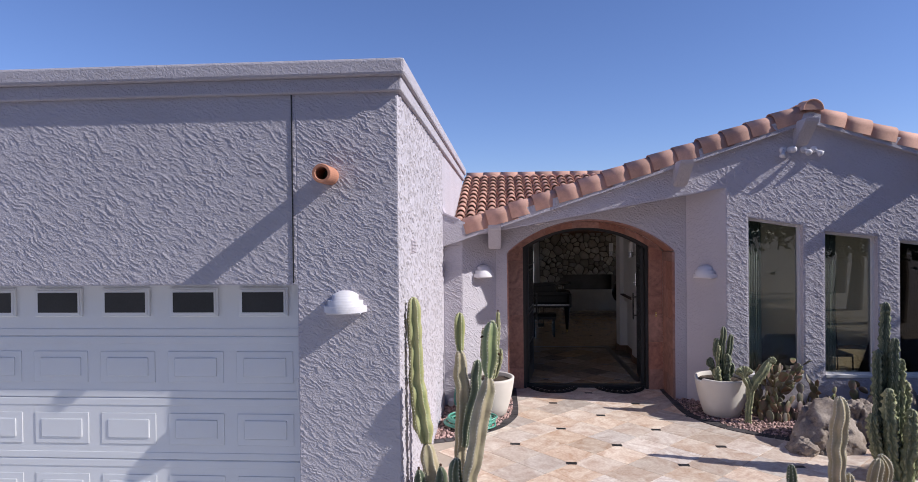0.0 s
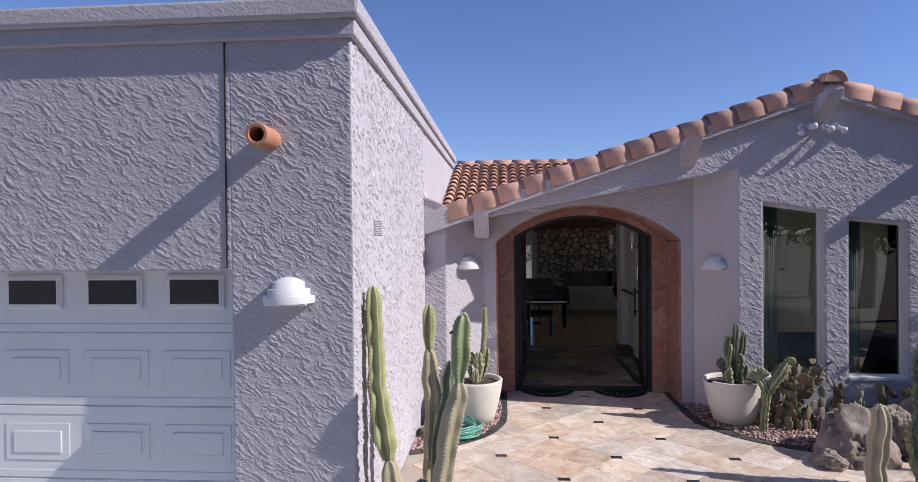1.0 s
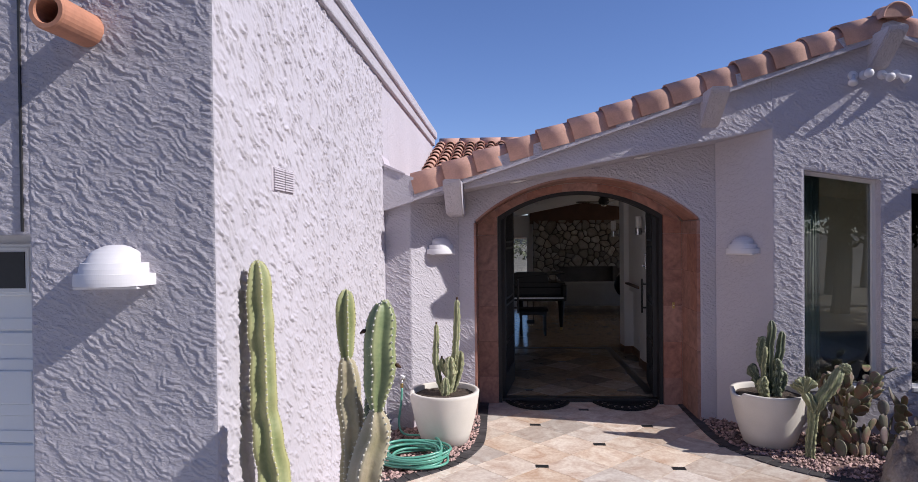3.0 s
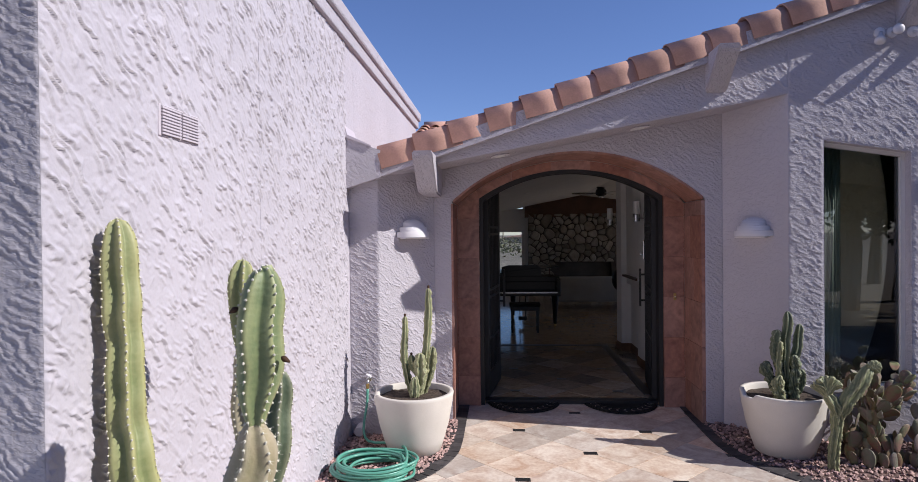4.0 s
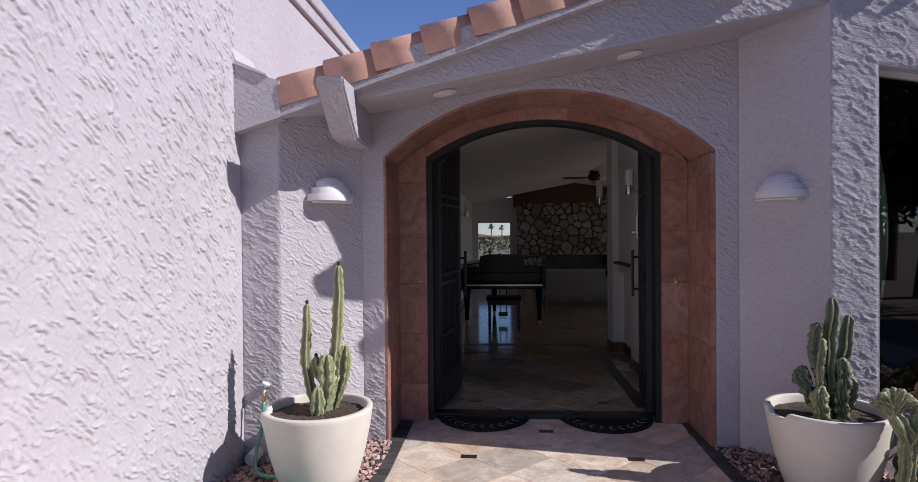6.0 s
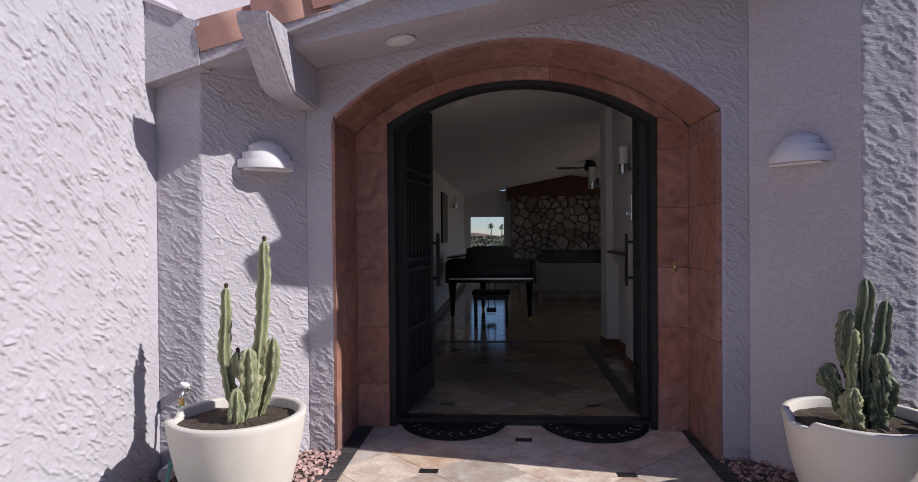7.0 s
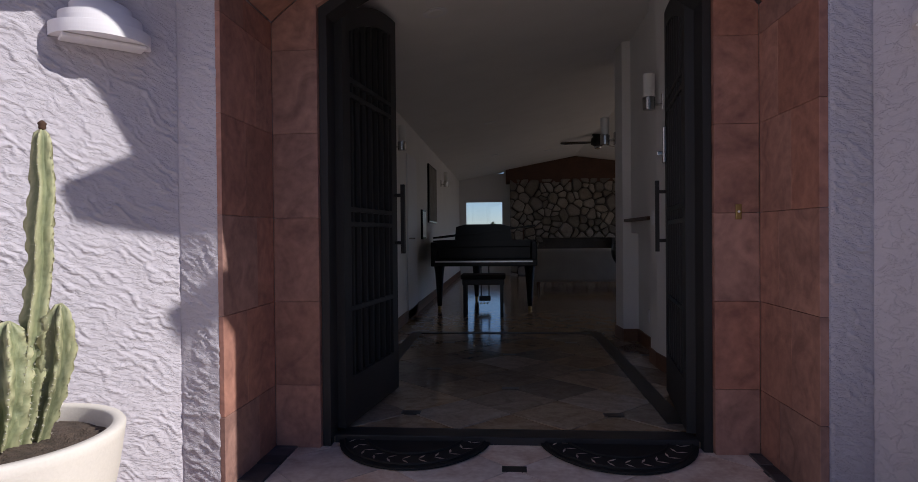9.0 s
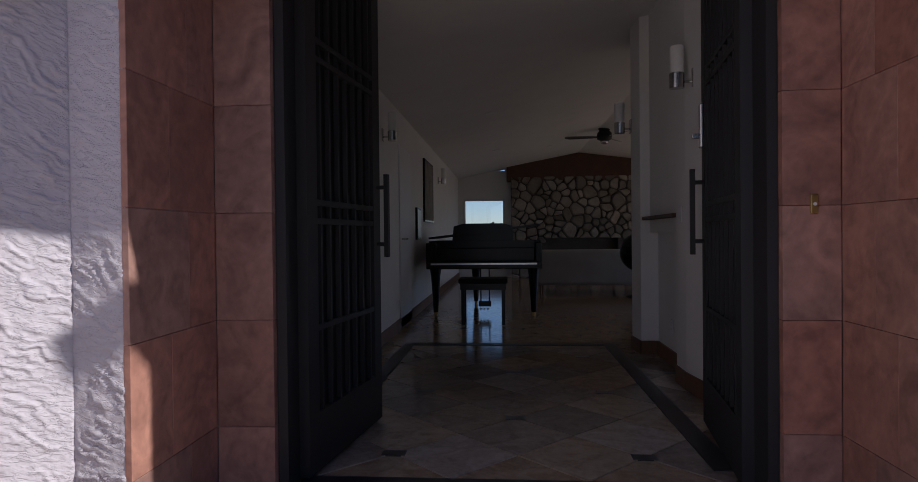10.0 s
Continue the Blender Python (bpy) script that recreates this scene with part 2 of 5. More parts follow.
def lathe(profile, seg=40, bm=None, sx=1.0, sy=1.0, c=(0, 0, 0)):
    """A profile of (radius, height) turned about the upright axis."""
    bm = bm or bmesh.new()
    rings = []
    for r, z in profile:
        rings.append([bm.verts.new((c[0] + sx * r * math.cos(2 * math.pi * i / seg), c[1] + sy * r * math.sin(2 * math.pi * i / seg), c[2] + z)) for i in range(seg)])
    for a, b in zip(rings, rings[1:]):
        bridge(a, b, bm)
    bm.faces.new(rings[0][::-1])
    bm.faces.new(rings[-1])
    return bm


def tube(points, radius, seg=8, bm=None):
    """A round tube along a line of points."""
    bm = bm or bmesh.new()
    pts = [Vector(p) for p in points]
    rings, side = [], None
    for i, p in enumerate(pts):
        t = (pts[min(i + 1, len(pts) - 1)] - pts[max(i - 1, 0)]).normalized()
        if side is None:
            side = t.orthogonal().normalized()
        side = (side - t * side.dot(t)).normalized()
        up = t.cross(side)
        r = radius[i] if isinstance(radius, (list, tuple)) else radius
        rings.append([bm.verts.new(p + r * (math.cos(2 * math.pi * k / seg) * side + math.sin(2 * math.pi * k / seg) * up)) for k in range(seg)])
    for a, b in zip(rings, rings[1:]):
        bridge(a, b, bm)
    bm.faces.new(rings[0][::-1])
    bm.faces.new(rings[-1])
    return bm


def structure(ob, label, category):
    return tagged(ob, label, category, kind="structure")


def thing(ob, label, category, group=""):
    return tagged(ob, label, category, group)


# ---------------------------------------------------------------- the house: fitted numbers
SLOPE, RIDGE = 0.325, 4.27
FRONT, BACK = 7.43, 7.89          # outer faces of the gable wall and of the door wall
GX, GY = -0.654, 3.71             # garage: side face, front face


def board_low(x):
    return 2.245 + SLOPE * (min(x, 2 * RIDGE - x) + 0.65)


def soffit_z(x):
    return 2.43 + 0.18 * x


ARC_X, ARC_R, ARC_Z = 1.445, 1.757, 0.833      # outer arch
IN_R, IN_Z = 1.709, 0.786                      # arch of the door itself


def arc(x, r, zc):
    return zc + math.sqrt(max(r * r - (x - ARC_X) ** 2, 0.0))


# ground
structure(obj("ground", box(-600, 600, -600, 900, -0.6, -0.03), "ground"), "dry sandy desert ground reaching the horizon", "ground")
structure(obj("driveway", box(-9, 0.0, -9, 3.98, -0.029, 0.0), "asphalt"), "pale concrete driveway before the garage door", "driveway")

# garage block
bm = bmesh.new()
for a in ((-1.476, GX, GY, 3.98, 0, 3.56), (-6.45, -1.476, GY, 3.98, 2.016, 3.56), (-7.3, -6.45, GY, 3.98, 0, 3.56)):
    box(*a, bm=bm)
for k, a in (("side", (-0.9, GX, 3.98, 11.8, 0, 3.56)), ("back", (-7.3, -0.9, 11.55, 11.8, 0, 3.56)), ("far", (-7.3, -7.05, 3.98, 11.55, 0, 3.56))):
    structure(obj("wall_garage_" + k, box(*a), "stucco"), "pale lavender garage wall in rough troweled stucco", "wall")
structure(obj("wall_garage", bm, "stucco"), "lavender grey garage wall in rough troweled stucco", "wall")
structure(obj("garage_floor", box(-7.05, -0.9, 3.98, 11.55, -0.028, 0.0), "asphalt"), "bare concrete garage floor", "floor")
roof_g = structure(empty("garage_roof"), "flat garage roof with a stepped stucco cornice", "roof")
part("cornice_step", box(-7.34, -0.612, 3.668, 11.84, 3.545, 3.665, 0.012), "sand", roof_g)
part("cornice_cap", box(-7.38, -0.578, 3.62, 11.88, 3.662, 3.795, 0.022), "sand", roof_g, "pale stucco coping with rounded edges")
structure(obj("control_joint", box(-1.512, -1.503, GY - 0.011, GY + 0.02, 2.03, 3.54), "dark"), "thin dark control joint in the stucco", "trim")

structure(obj("control_joint", box(GX + 0.001, GX + 0.0055, 5.388, 5.392, 0.05, 3.54), "coat"), "fine upright joint line in the sunlit stucco", "trim")

# front gable wall, header over the entry, window wall
WINDOWS = [(3.497, 4.212, 2.60, 2.487, 0.45), (4.495, 5.175, 2.405, 2.325, 0.45), (5.455, 6.13, 2.276, 2.195, 0.45), (6.42, 7.09, 2.12, 2.04, 0.45)]
bm = bmesh.new()
edge = 3.2
for x0, x1, za, zb, sill in WINDOWS:
    prism([(edge, 0), (x0, 0), (x0, board_low(x0) + 0.1)] + ([(RIDGE, board_low(RIDGE) + 0.1)] if edge < RIDGE < x0 else []) + [(edge, board_low(edge) + 0.1)], 1, FRONT, FRONT + 0.2, bm)
    prism([(x0, 0), (x1, 0), (x1, sill), (x0, sill)], 1, FRONT, FRONT + 0.2, bm)
    prism([(x0, za), (x1, zb), (x1, board_low(x1) + 0.1)] + ([(RIDGE, board_low(RIDGE) + 0.1)] if x0 < RIDGE < x1 else []) + [(x0, board_low(x0) + 0.1)], 1, FRONT, FRONT + 0.2, bm)
    edge = x1
prism([(edge, 0), (8.5, 0), (8.5, board_low(8.5) + 0.1), (edge, board_low(edge) + 0.1)], 1, FRONT, FRONT + 0.2, bm)
prism([(-0.39, soffit_z(-0.39)), (3.2, soffit_z(3.2)), (3.2, board_low(3.2) + 0.1), (-0.39, board_low(-0.39) + 0.1)], 1, FRONT, FRONT + 0.16, bm)
structure(obj("wall_front", bm, "stucco"), "lavender grey stucco gable wall with tall windows", "wall")

# entry: left strip, two splayed sides, soffit, door wall
bm = bmesh.new()
box(GX, -0.39, FRONT, 8.3, 0, 2.4, bm=bm)
prism([(-0.39, FRONT), (0.073, BACK), (0.073, 8.3), (-0.39, 8.3)], 2, 0, 2.42, bm)
prism([(3.2, FRONT + 0.2), (3.2, FRONT), (2.808, BACK), (2.808, 8.45), (3.2, 8.45)], 2, 0, 3.04, bm)
arch = [(ARC_X + 1.197 * (1 - i / 12), 0) for i in range(25)]
arch = [(x, arc(x, ARC_R + 0.02, ARC_Z)) for x, _ in arch]
prism([(0.073, 0), (0.073, soffit_z(0.073) + 0.05), (2.808, soffit_z(2.808) + 0.05), (2.808, 0), (arch[0][0], 0)] + arch + [(arch[-1][0], 0)], 1, BACK, 8.52, bm)
structure(obj("wall_entry", bm, "stucco"), "lavender stucco entry recess with splayed sides and arched opening", "wall")
structure(obj("ceiling_entry", prism([(-0.45, soffit_z(-0.45)), (3.25, soffit_z(3.25)), (3.25, soffit_z(3.25) + 0.1), (-0.45, soffit_z(-0.45) + 0.1)], 1, FRONT + 0.16, 8.4), "sand"),
          "sloping lavender plaster soffit over the entry", "ceiling")

# roofs
roof = structure(empty("gable_roof"), "low gable roof of terracotta barrel tiles", "roof")
for s, name in ((1, "left"), (-1, "right")):
    ends = [(-0.64 if s > 0 else 8.9), RIDGE]
    lo = [(x, board_low(x) + 0.13) for x in ends]
    part("roof_deck", prism([*lo, (lo[1][0], lo[1][1] + 0.07), (lo[0][0], lo[0][1] + 0.07)], 1, 7.36, 21.3), "clay", roof)
    lo = [(x, board_low(x)) for x in ends]
    part("rake_board", prism([*lo, (lo[1][0], lo[1][1] + 0.15), (lo[0][0], lo[0][1] + 0.15)], 1, 7.335, FRONT), "sand", roof, "lavender stucco rake board")


def barrel(r0, r1, length, seg=10, thick=0.014, skirt=0.0, flat=1.05):
    """A tapered barrel tile, its wide end at the origin, running up along +x; skirt: straight sides below."""
    bm = bmesh.new()
    rows = []
    for x, r in ((0, r0), (length, r1)):
        for q in (r, r - thick):
            ring = [(q * math.cos(math.pi * k / seg), q * math.sin(math.pi * k / seg) * flat) for k in range(seg + 1)]
            if skirt:
                ring = [(q, -skirt), *ring, (-q, -skirt)]
            rows.append([bm.verts.new((x, *p)) for p in ring])
    a, b, c, d = rows
    for p, q in ((a, c), (d, b), (b, a), (c, d)):
        bridge(p, q, bm, False)
    bmesh.ops.recalc_face_normals(bm, faces=bm.faces)
    return bm


first = None
for s in (1, -1):
    for i in range(14):
        x = -0.36 + 0.321 * i
        x = x if s > 0 else 2 * RIDGE - x
        m = pose(x, 7.475, board_low(x) + 0.175, 0, -math.degrees(math.atan(SLOPE)) + 2.6, 0 if s > 0 else 180) @ pose(random.uniform(-.008, .008), random.uniform(-.006, .006), random.uniform(-.004, .004), random.uniform(-2, 2), random.uniform(-1, 1), random.uniform(-1.5, 1.5))
        if first is None:
            first = part("rake_tile", barrel(0.160, 0.140, 0.42, 14, 0.018, 0.11, 0.78), "clay", roof, smooth=True)
            first.matrix_basis = m
        else:
            share("rake_tile", first, roof, m)
cap = part("ridge_tile", barrel(0.135, 0.115, 0.45), "clay", roof, smooth=True)
cap.matrix_basis = pose(RIDGE, 7.25, board_low(RIDGE) + 0.16, 0, 0, 90)
for i in range(1, 30):
    share("ridge_tile", cap, roof, pose(RIDGE, 7.25 + 0.4 * i, board_low(RIDGE) + 0.165, 0, 0, 90))
part("ridge_plug", prism([(RIDGE + 0.128 * math.cos(math.pi * i / 12), board_low(RIDGE) + 0.16 + 0.13 * math.sin(math.pi * i / 12)) for i in range(13)], 1, 7.262, 7.29), "clay", roof)
ball = part("ridge_end", lathe([(0.13, -0.05), (0.128, -0.02), (0.105, 0.012), (0.06, 0.032), (0.02, 0.038)], 18, sy=0.9), "clay", roof, smooth=True)
ball.matrix_basis = pose(RIDGE, 7.42, board_low(RIDGE) + 0.27)

part("stub", prism([(-0.653, 2.245), (-0.34, 2.34), (-0.34, 2.58), (-0.40, 2.60), (-0.653, 2.70)], 1, 7.325, 7.62), "sand", roof, "stuccoed stub where the roof edge meets the garage")
part("flashing", prism([(-0.653, 2.70), (-0.42, 2.61), (-0.42, 2.622), (-0.63, 2.72), (-0.653, 2.80)], 1, 7.31, 7.66), "painted", roof)

# back roof, its ridge across, seen above the gable's left slope
roof_b = structure(empty("back_roof"), "sunlit terracotta barrel-tile roof behind the entry", "roof")


def back_z(y):
    return 3.68 - 0.328 * (12.55 - y)


def back_start(x):
    return 12.55 - (3.68 - board_low(x) - 0.2) / 0.328


bm = bmesh.new()
tri = [(-0.64, back_start(-0.64)), (2.9, 12.5), (2.9, 12.6), (-0.64, 12.6)]
lo, hi = ([bm.verts.new((x, y, back_z(y) + d)) for x, y in tri] for d in (-0.05, 0.0))
bm.faces.new(lo[::-1])
bm.faces.new(hi)
bridge(lo, hi, bm)
part("roof_deck", bm, "clay", roof_b)
first = None
for c in range(19):
    x = -0.56 + 0.182 * c
    for r in range(14):
        y = 12.5 - 0.275 * (r + 1)
        if y < back_start(x) - 0.35:
            continue
        m = pose(x + random.uniform(-.006, .006), y, back_z(y) + 0.012, 0, 0, 90) @ pose(0, 0, random.uniform(0, 0.006), 0, -14.2, random.uniform(-2, 2))
        if first is None:
            first = part("roof_tile", barrel(0.088, 0.066, 0.33, 10), "clay", roof_b, smooth=True)
            first.matrix_basis = m
        else:
            share("roof_tile", first, roof_b, m)
for i in range(9):
    share("ridge_tile", cap, roof_b, pose(-0.6 + 0.38 * i, 12.55, back_z(12.55) - 0.03) @ pose(0, 0, 0, 0, -2, 0))

# projecting beam ends
prev = None
for x in (-0.02, 2.505, 4.085, 5.70):
    top = board_low(x + 0.09) + (0.055 if x < 5 else 0.02)
    if prev is None:
        bm = prism([(7.065, 0), (7.085, -0.055), (7.37, -0.30), (7.45, -0.335), (7.87, -0.345), (7.87, 0)], 0, 0, 0.175)
        bmesh.ops.bevel(bm, geom=bm.edges[:], offset=0.012, segments=2, affect="EDGES")
        prev = structure(obj("beam_end", bm, "sand"), "stuccoed beam end jutting out under the roof edge", "beam")
        prev.matrix_basis = pose(x, 0, top)
    else:
        copy_thing(prev, pose(x, 0, top))

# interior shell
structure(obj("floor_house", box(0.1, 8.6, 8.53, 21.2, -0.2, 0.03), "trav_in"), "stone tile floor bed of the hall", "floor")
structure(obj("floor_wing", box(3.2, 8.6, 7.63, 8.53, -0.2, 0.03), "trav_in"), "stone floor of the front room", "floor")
# gaps in the walls at x = 8.5 are added, unseen, to let daylight in
for k, a in (("hall_left", (0.08, 0.22, 8.53, 21.0, 0.03, 2.46)), ("hall_right", (2.78, 2.95, 8.53, 9.95, 0.03, 2.93)),
             ("hall_niche", (2.665, 2.95, 10.42, 11.38, 0.03, 1.06)), ("hall_over_niche", (2.60, 2.95, 10.42, 11.38, 1.06, 2.93)),
             ("front_room", (2.95, 8.5, 12.1, 12.25, 0.03, 2.95)), ("front_room_end", (8.5, 8.6, 7.45, 9.4, -0.03, 2.35)), ("front_room_sill", (8.5, 8.6, 9.4, 11.4, -0.03, 0.9)), ("front_room_head", (8.5, 8.6, 9.4, 11.4, 2.1, 2.35)), ("side", (8.5, 8.6, 11.4, 13.5, -0.03, 2.35)),
             ("living_room_head", (8.5, 8.6, 13.5, 19.8, 2.1, 2.35)), ("living_room_end", (8.5, 8.6, 19.8, 21.2, -0.03, 2.35)),
             ("door_left", (0.22, 0.46, 8.53, 8.6, 0.03, 2.44)), ("door_right", (2.43, 2.78, 8.53, 8.6, 0.03, 2.8))):
    structure(obj("wall_" + k, box(*a), "plaster"), "off-white plaster wall of hall and living room", "wall")
# the gap from x 5.2 to 8.3 is added out of view to brighten the living room
bm = bmesh.new()
for a in ((0.08, 0.34, 21.0, 21.2, 0, 2.46), (0.34, 1.355, 21.0, 21.2, 0, 0.55), (0.34, 1.355, 21.0, 21.2, 1.93, 2.6),
          (1.355, 5.2, 21.0, 21.2, 0, 3.0), (8.3, 8.5, 21.0, 21.2, 0, 3.0), (5.2, 8.3, 21.0, 21.2, 2.15, 3.0)):
    box(*a, bm=bm)
structure(obj("wall_back", bm, "plaster"), "off-white plaster back wall with window and added light opening", "wall")
structure(obj("ceiling", prism([(0.06, 2.40), (3.1, 2.98), (8.6, 2.25), (8.6, 2.33), (3.1, 3.06), (0.06, 2.48)], 1, 8.5, 21.2), "plaster"), "vaulted off-white plaster ceiling", "ceiling")
structure(obj("ceiling_wing", prism([(3.2, 2.965), (8.6, 2.25), (8.6, 2.33), (3.2, 3.045)], 1, 7.62, 8.5), "plaster"), "sloping plaster ceiling of the front room", "ceiling")
for k, plan in (("pier", [(2.585, 9.95), (2.95, 9.95), (2.95, 10.42), (2.555, 10.42), (2.555, 10.20)]), ("end", [(2.52, 11.38), (2.95, 11.38), (2.95, 12.25), (2.64, 12.25), (2.50, 11.65)])):
    structure(obj("wall_hall_" + k, prism(plan, 2, 0.03, 2.93), "plaster"), "off-white plaster pier with a softened corner", "wall")
bm = bmesh.new()
box(2.765, 2.78, 8.65, 9.94, 0.03, 0.15, bm=bm)
box(2.575, 2.78, 9.935, 9.95, 0.03, 0.15, bm=bm)
prism([(2.575, 9.94), (2.585, 9.95), (2.555, 10.20), (2.555, 10.42), (2.543, 10.42), (2.543, 10.20)], 2, 0.03, 0.15, bm)
box(2.65, 2.665, 10.42, 11.38, 0.03, 0.15, bm=bm)
prism([(2.51, 11.37), (2.52, 11.38), (2.50, 11.65), (2.51, 11.69), (2.498, 11.69), (2.488, 11.65)], 2, 0.03, 0.15, bm)
box(2.52, 2.65, 11.365, 11.38, 0.03, 0.15, bm=bm)
box(0.22, 0.235, 8.65, 21.0, 0.03, 0.15, bm=bm)
structure(obj("baseboard", bm, "base"), "low brown wooden baseboard", "baseboard")
structure(obj("threshold", box(0.535, 2.355, 8.525, 8.66, -0.01, 0.040, 0.004), "dark"), "black stone door threshold", "threshold")


# ---------------------------------------------------------------- entry arch lining
lining = structure(empty("arch_lining"), "red-brown slate tiles lining the arched entry", "tiling")
COURSES = [0.0, 0.313, 0.731, 1.15, 1.57, 1.985, 2.125]
for s in (1, -1):
    xa, thick = (0.258, 0.022) if s > 0 else (2.610, 0.034)
    for k, (z0, z1) in enumerate(zip(COURSES, COURSES[1:])):
        cut = 8.12 if k % 2 else 8.24
        for ya, yb in ((BACK - 0.004, cut), (cut, 8.44)):
            part("slate_tile", box(min(xa, xa - s * thick), max(xa, xa - s * thick), ya + 0.0007, yb - 0.0007, z0 + 0.0007, z1 - 0.0007, 0.002), "slate", lining)
        xb = 0.488 if s > 0 else 2.402
        top = z1 - 0.0007
        a, b = sorted((xa, xb))
        if k < len(COURSES) - 2:
            part("slate_tile", box(a + 0.0007, b - 0.0007, 8.44, 8.50, z0 + 0.0007, top, 0.002), "slate", lining)
        else:
            lo, hi = [(x, z0 + 0.0007) for x in (a + .0015, b - .0015)], [(b - .0015, min(arc(b, ARC_R, ARC_Z), 2.205 if s > 0 else 2.125)), (a + .0015, min(arc(a, ARC_R, ARC_Z), 2.125 if s > 0 else 2.205))]
            part("slate_tile", prism([*lo, *hi], 1, 8.44, 8.50), "slate", lining)
            low = [(xa + s * 0.004, 2.128), (xb, 2.208)]
            part("slate_tile", prism(low + [(x, arc(x, ARC_R, ARC_Z) - 0.003) for x in (xb, xb - s * 0.08, xb - s * 0.16)], 1, 8.444, 8.50), "slate", lining)
JOINTS = [0.26, 0.461, 0.839, 1.249, 1.655, 2.053, 2.426, 2.63]
for xa, xb in zip(JOINTS, JOINTS[1:]):
    xs = [xa + 0.0008 + (xb - xa - 0.0016) * i / 5 for i in range(6)]
    out, low = [(x, arc(x, ARC_R + 0.02, ARC_Z)) for x in xs], [(x, arc(x, ARC_R, ARC_Z)) for x in xs]
    part("slate_tile", prism(low + out[::-1], 1, BACK - 0.004, 8.44), "slate", lining)
    xs = [min(max(x, 0.49), 2.40) for x in xs]
    ring = [(x, arc(x, IN_R, IN_Z)) for x in xs]
    if xs[0] < xs[-1] - 0.01 and out:
        part("slate_tile", prism(ring + [(x, z - 0.004) for x, z in low[::-1]], 1, 8.44, 8.50), "slate", lining)

# ---------------------------------------------------------------- double iron door
frame_d = structure(empty("door_1"), "black wrought-iron arched double door, both leaves open inwards", "door")
xs = [0.49 + 1.91 * i / 24 for i in range(25)]
outer = [(0.49, 0.0)] + [(x, arc(x, IN_R, IN_Z)) for x in xs] + [(2.40, 0.0)]
inner = [(0.53, 0.0)] + [(0.53 + (x - 0.49) * 1.83 / 1.91, arc(x, IN_R, IN_Z) - 0.038) for x in xs] + [(2.36, 0.0)]
part("door_frame", prism(outer + inner[::-1], 1, 8.47, 8.60), "iron", frame_d)


def leaf(side):
    """A door leaf in its own frame: hinge at the origin, running along +x; flat-topped where low at the hinge, rising to the meeting stile."""
    w = 0.885
    hold = empty("door_leaf")
    hold.parent = frame_d

    def top(u):
        return arc(0.545 + u, IN_R, IN_Z) - 0.06
    us = [w * i / 10 for i in range(11)]
    st = 0.10
    # stiles and rails
    part("stile", prism([(0, 0.02), (st, 0.02), (st, top(st)), (0, top(0))], 1, -0.03, 0.03), "iron", hold)
    part("stile", prism([(w - st, 0.02), (w, 0.02), (w, top(w)), (w - st, top(w - st))], 1, -0.03, 0.03), "iron", hold)
    mid = [u for u in us if st < u < w - st]
    up = [(st, top(st))] + [(u, top(u)) for u in mid] + [(w - st, top(w - st))]
    part("top_rail", prism(up + [(u, z - 0.11) for u, z in up[::-1]], 1, -0.03, 0.03), "iron", hold)
    part("bottom_rail", box(st, w - st, -0.03, 0.03, 0.02, 0.27), "iron", hold)
    for i in range(7):
        u = st + (w - 2 * st) * (i + 0.5) / 7
        part("bar", box(u - 0.008, u + 0.008, -0.026, 0.026, 0.27, top(u) - 0.10), "iron", hold)
    for z in (0.62, 1.08, 1.16, 1.78, 1.86):
        part("bar", box(st, w - st, -0.028, 0.028, z, z + 0.025), "iron", hold)
    pane = part("pane", prism([(st, 0.27), (w - st, 0.27), (w - st, top(w - st) - 0.1), (st, top(st) - 0.1)], 1, -0.004, 0.004), "smoked", hold)
    for q in (-1, 1):
        bm = tube([(w - 0.045, q * 0.03, 0.98), (w - 0.045, q * 0.085, 0.98)], 0.011)
        tube([(w - 0.045, q * 0.03, 1.29), (w - 0.045, q * 0.085, 1.29)], 0.011, bm=bm)
        box(w - 0.06, w - 0.03, q * 0.085 - 0.012, q * 0.085 + 0.012, 0.91, 1.36, bm=bm)
        part("pull_handle", bm, "iron", hold)
    return hold


lf = leaf(1)
lf.matrix_basis = pose(0.545, 8.60, 0.03, 0, 0, 82)
rt = leaf(-1)
rt.matrix_basis = pose(2.345, 8.60, 0.03, 0, 0, 82.0) @ Matrix.Identity(4)
lock = part("deadbolt", box(0.80, 0.86, 0.03, 0.05, 1.47, 1.70, 0.006), "chrome", rt, "brushed steel lock plate")
part("thumb_turn", box(0.82, 0.84, 0.05, 0.085, 1.52, 1.545, 0.003), "chrome", rt)

bell = empty("doorbell", 2.512, 8.44, 1.155)
part("plate", box(-0.014, 0.014, -0.008, 0, -0.036, 0.036, 0.003), "brass", bell)
part("button", lathe([(0.006, 0), (0.006, 0.004)], 10), "opal", bell).matrix_basis = pose(0, -0.008, 0, 90)
thing(bell, "small brass doorbell plate on slate tile", "doorbell")


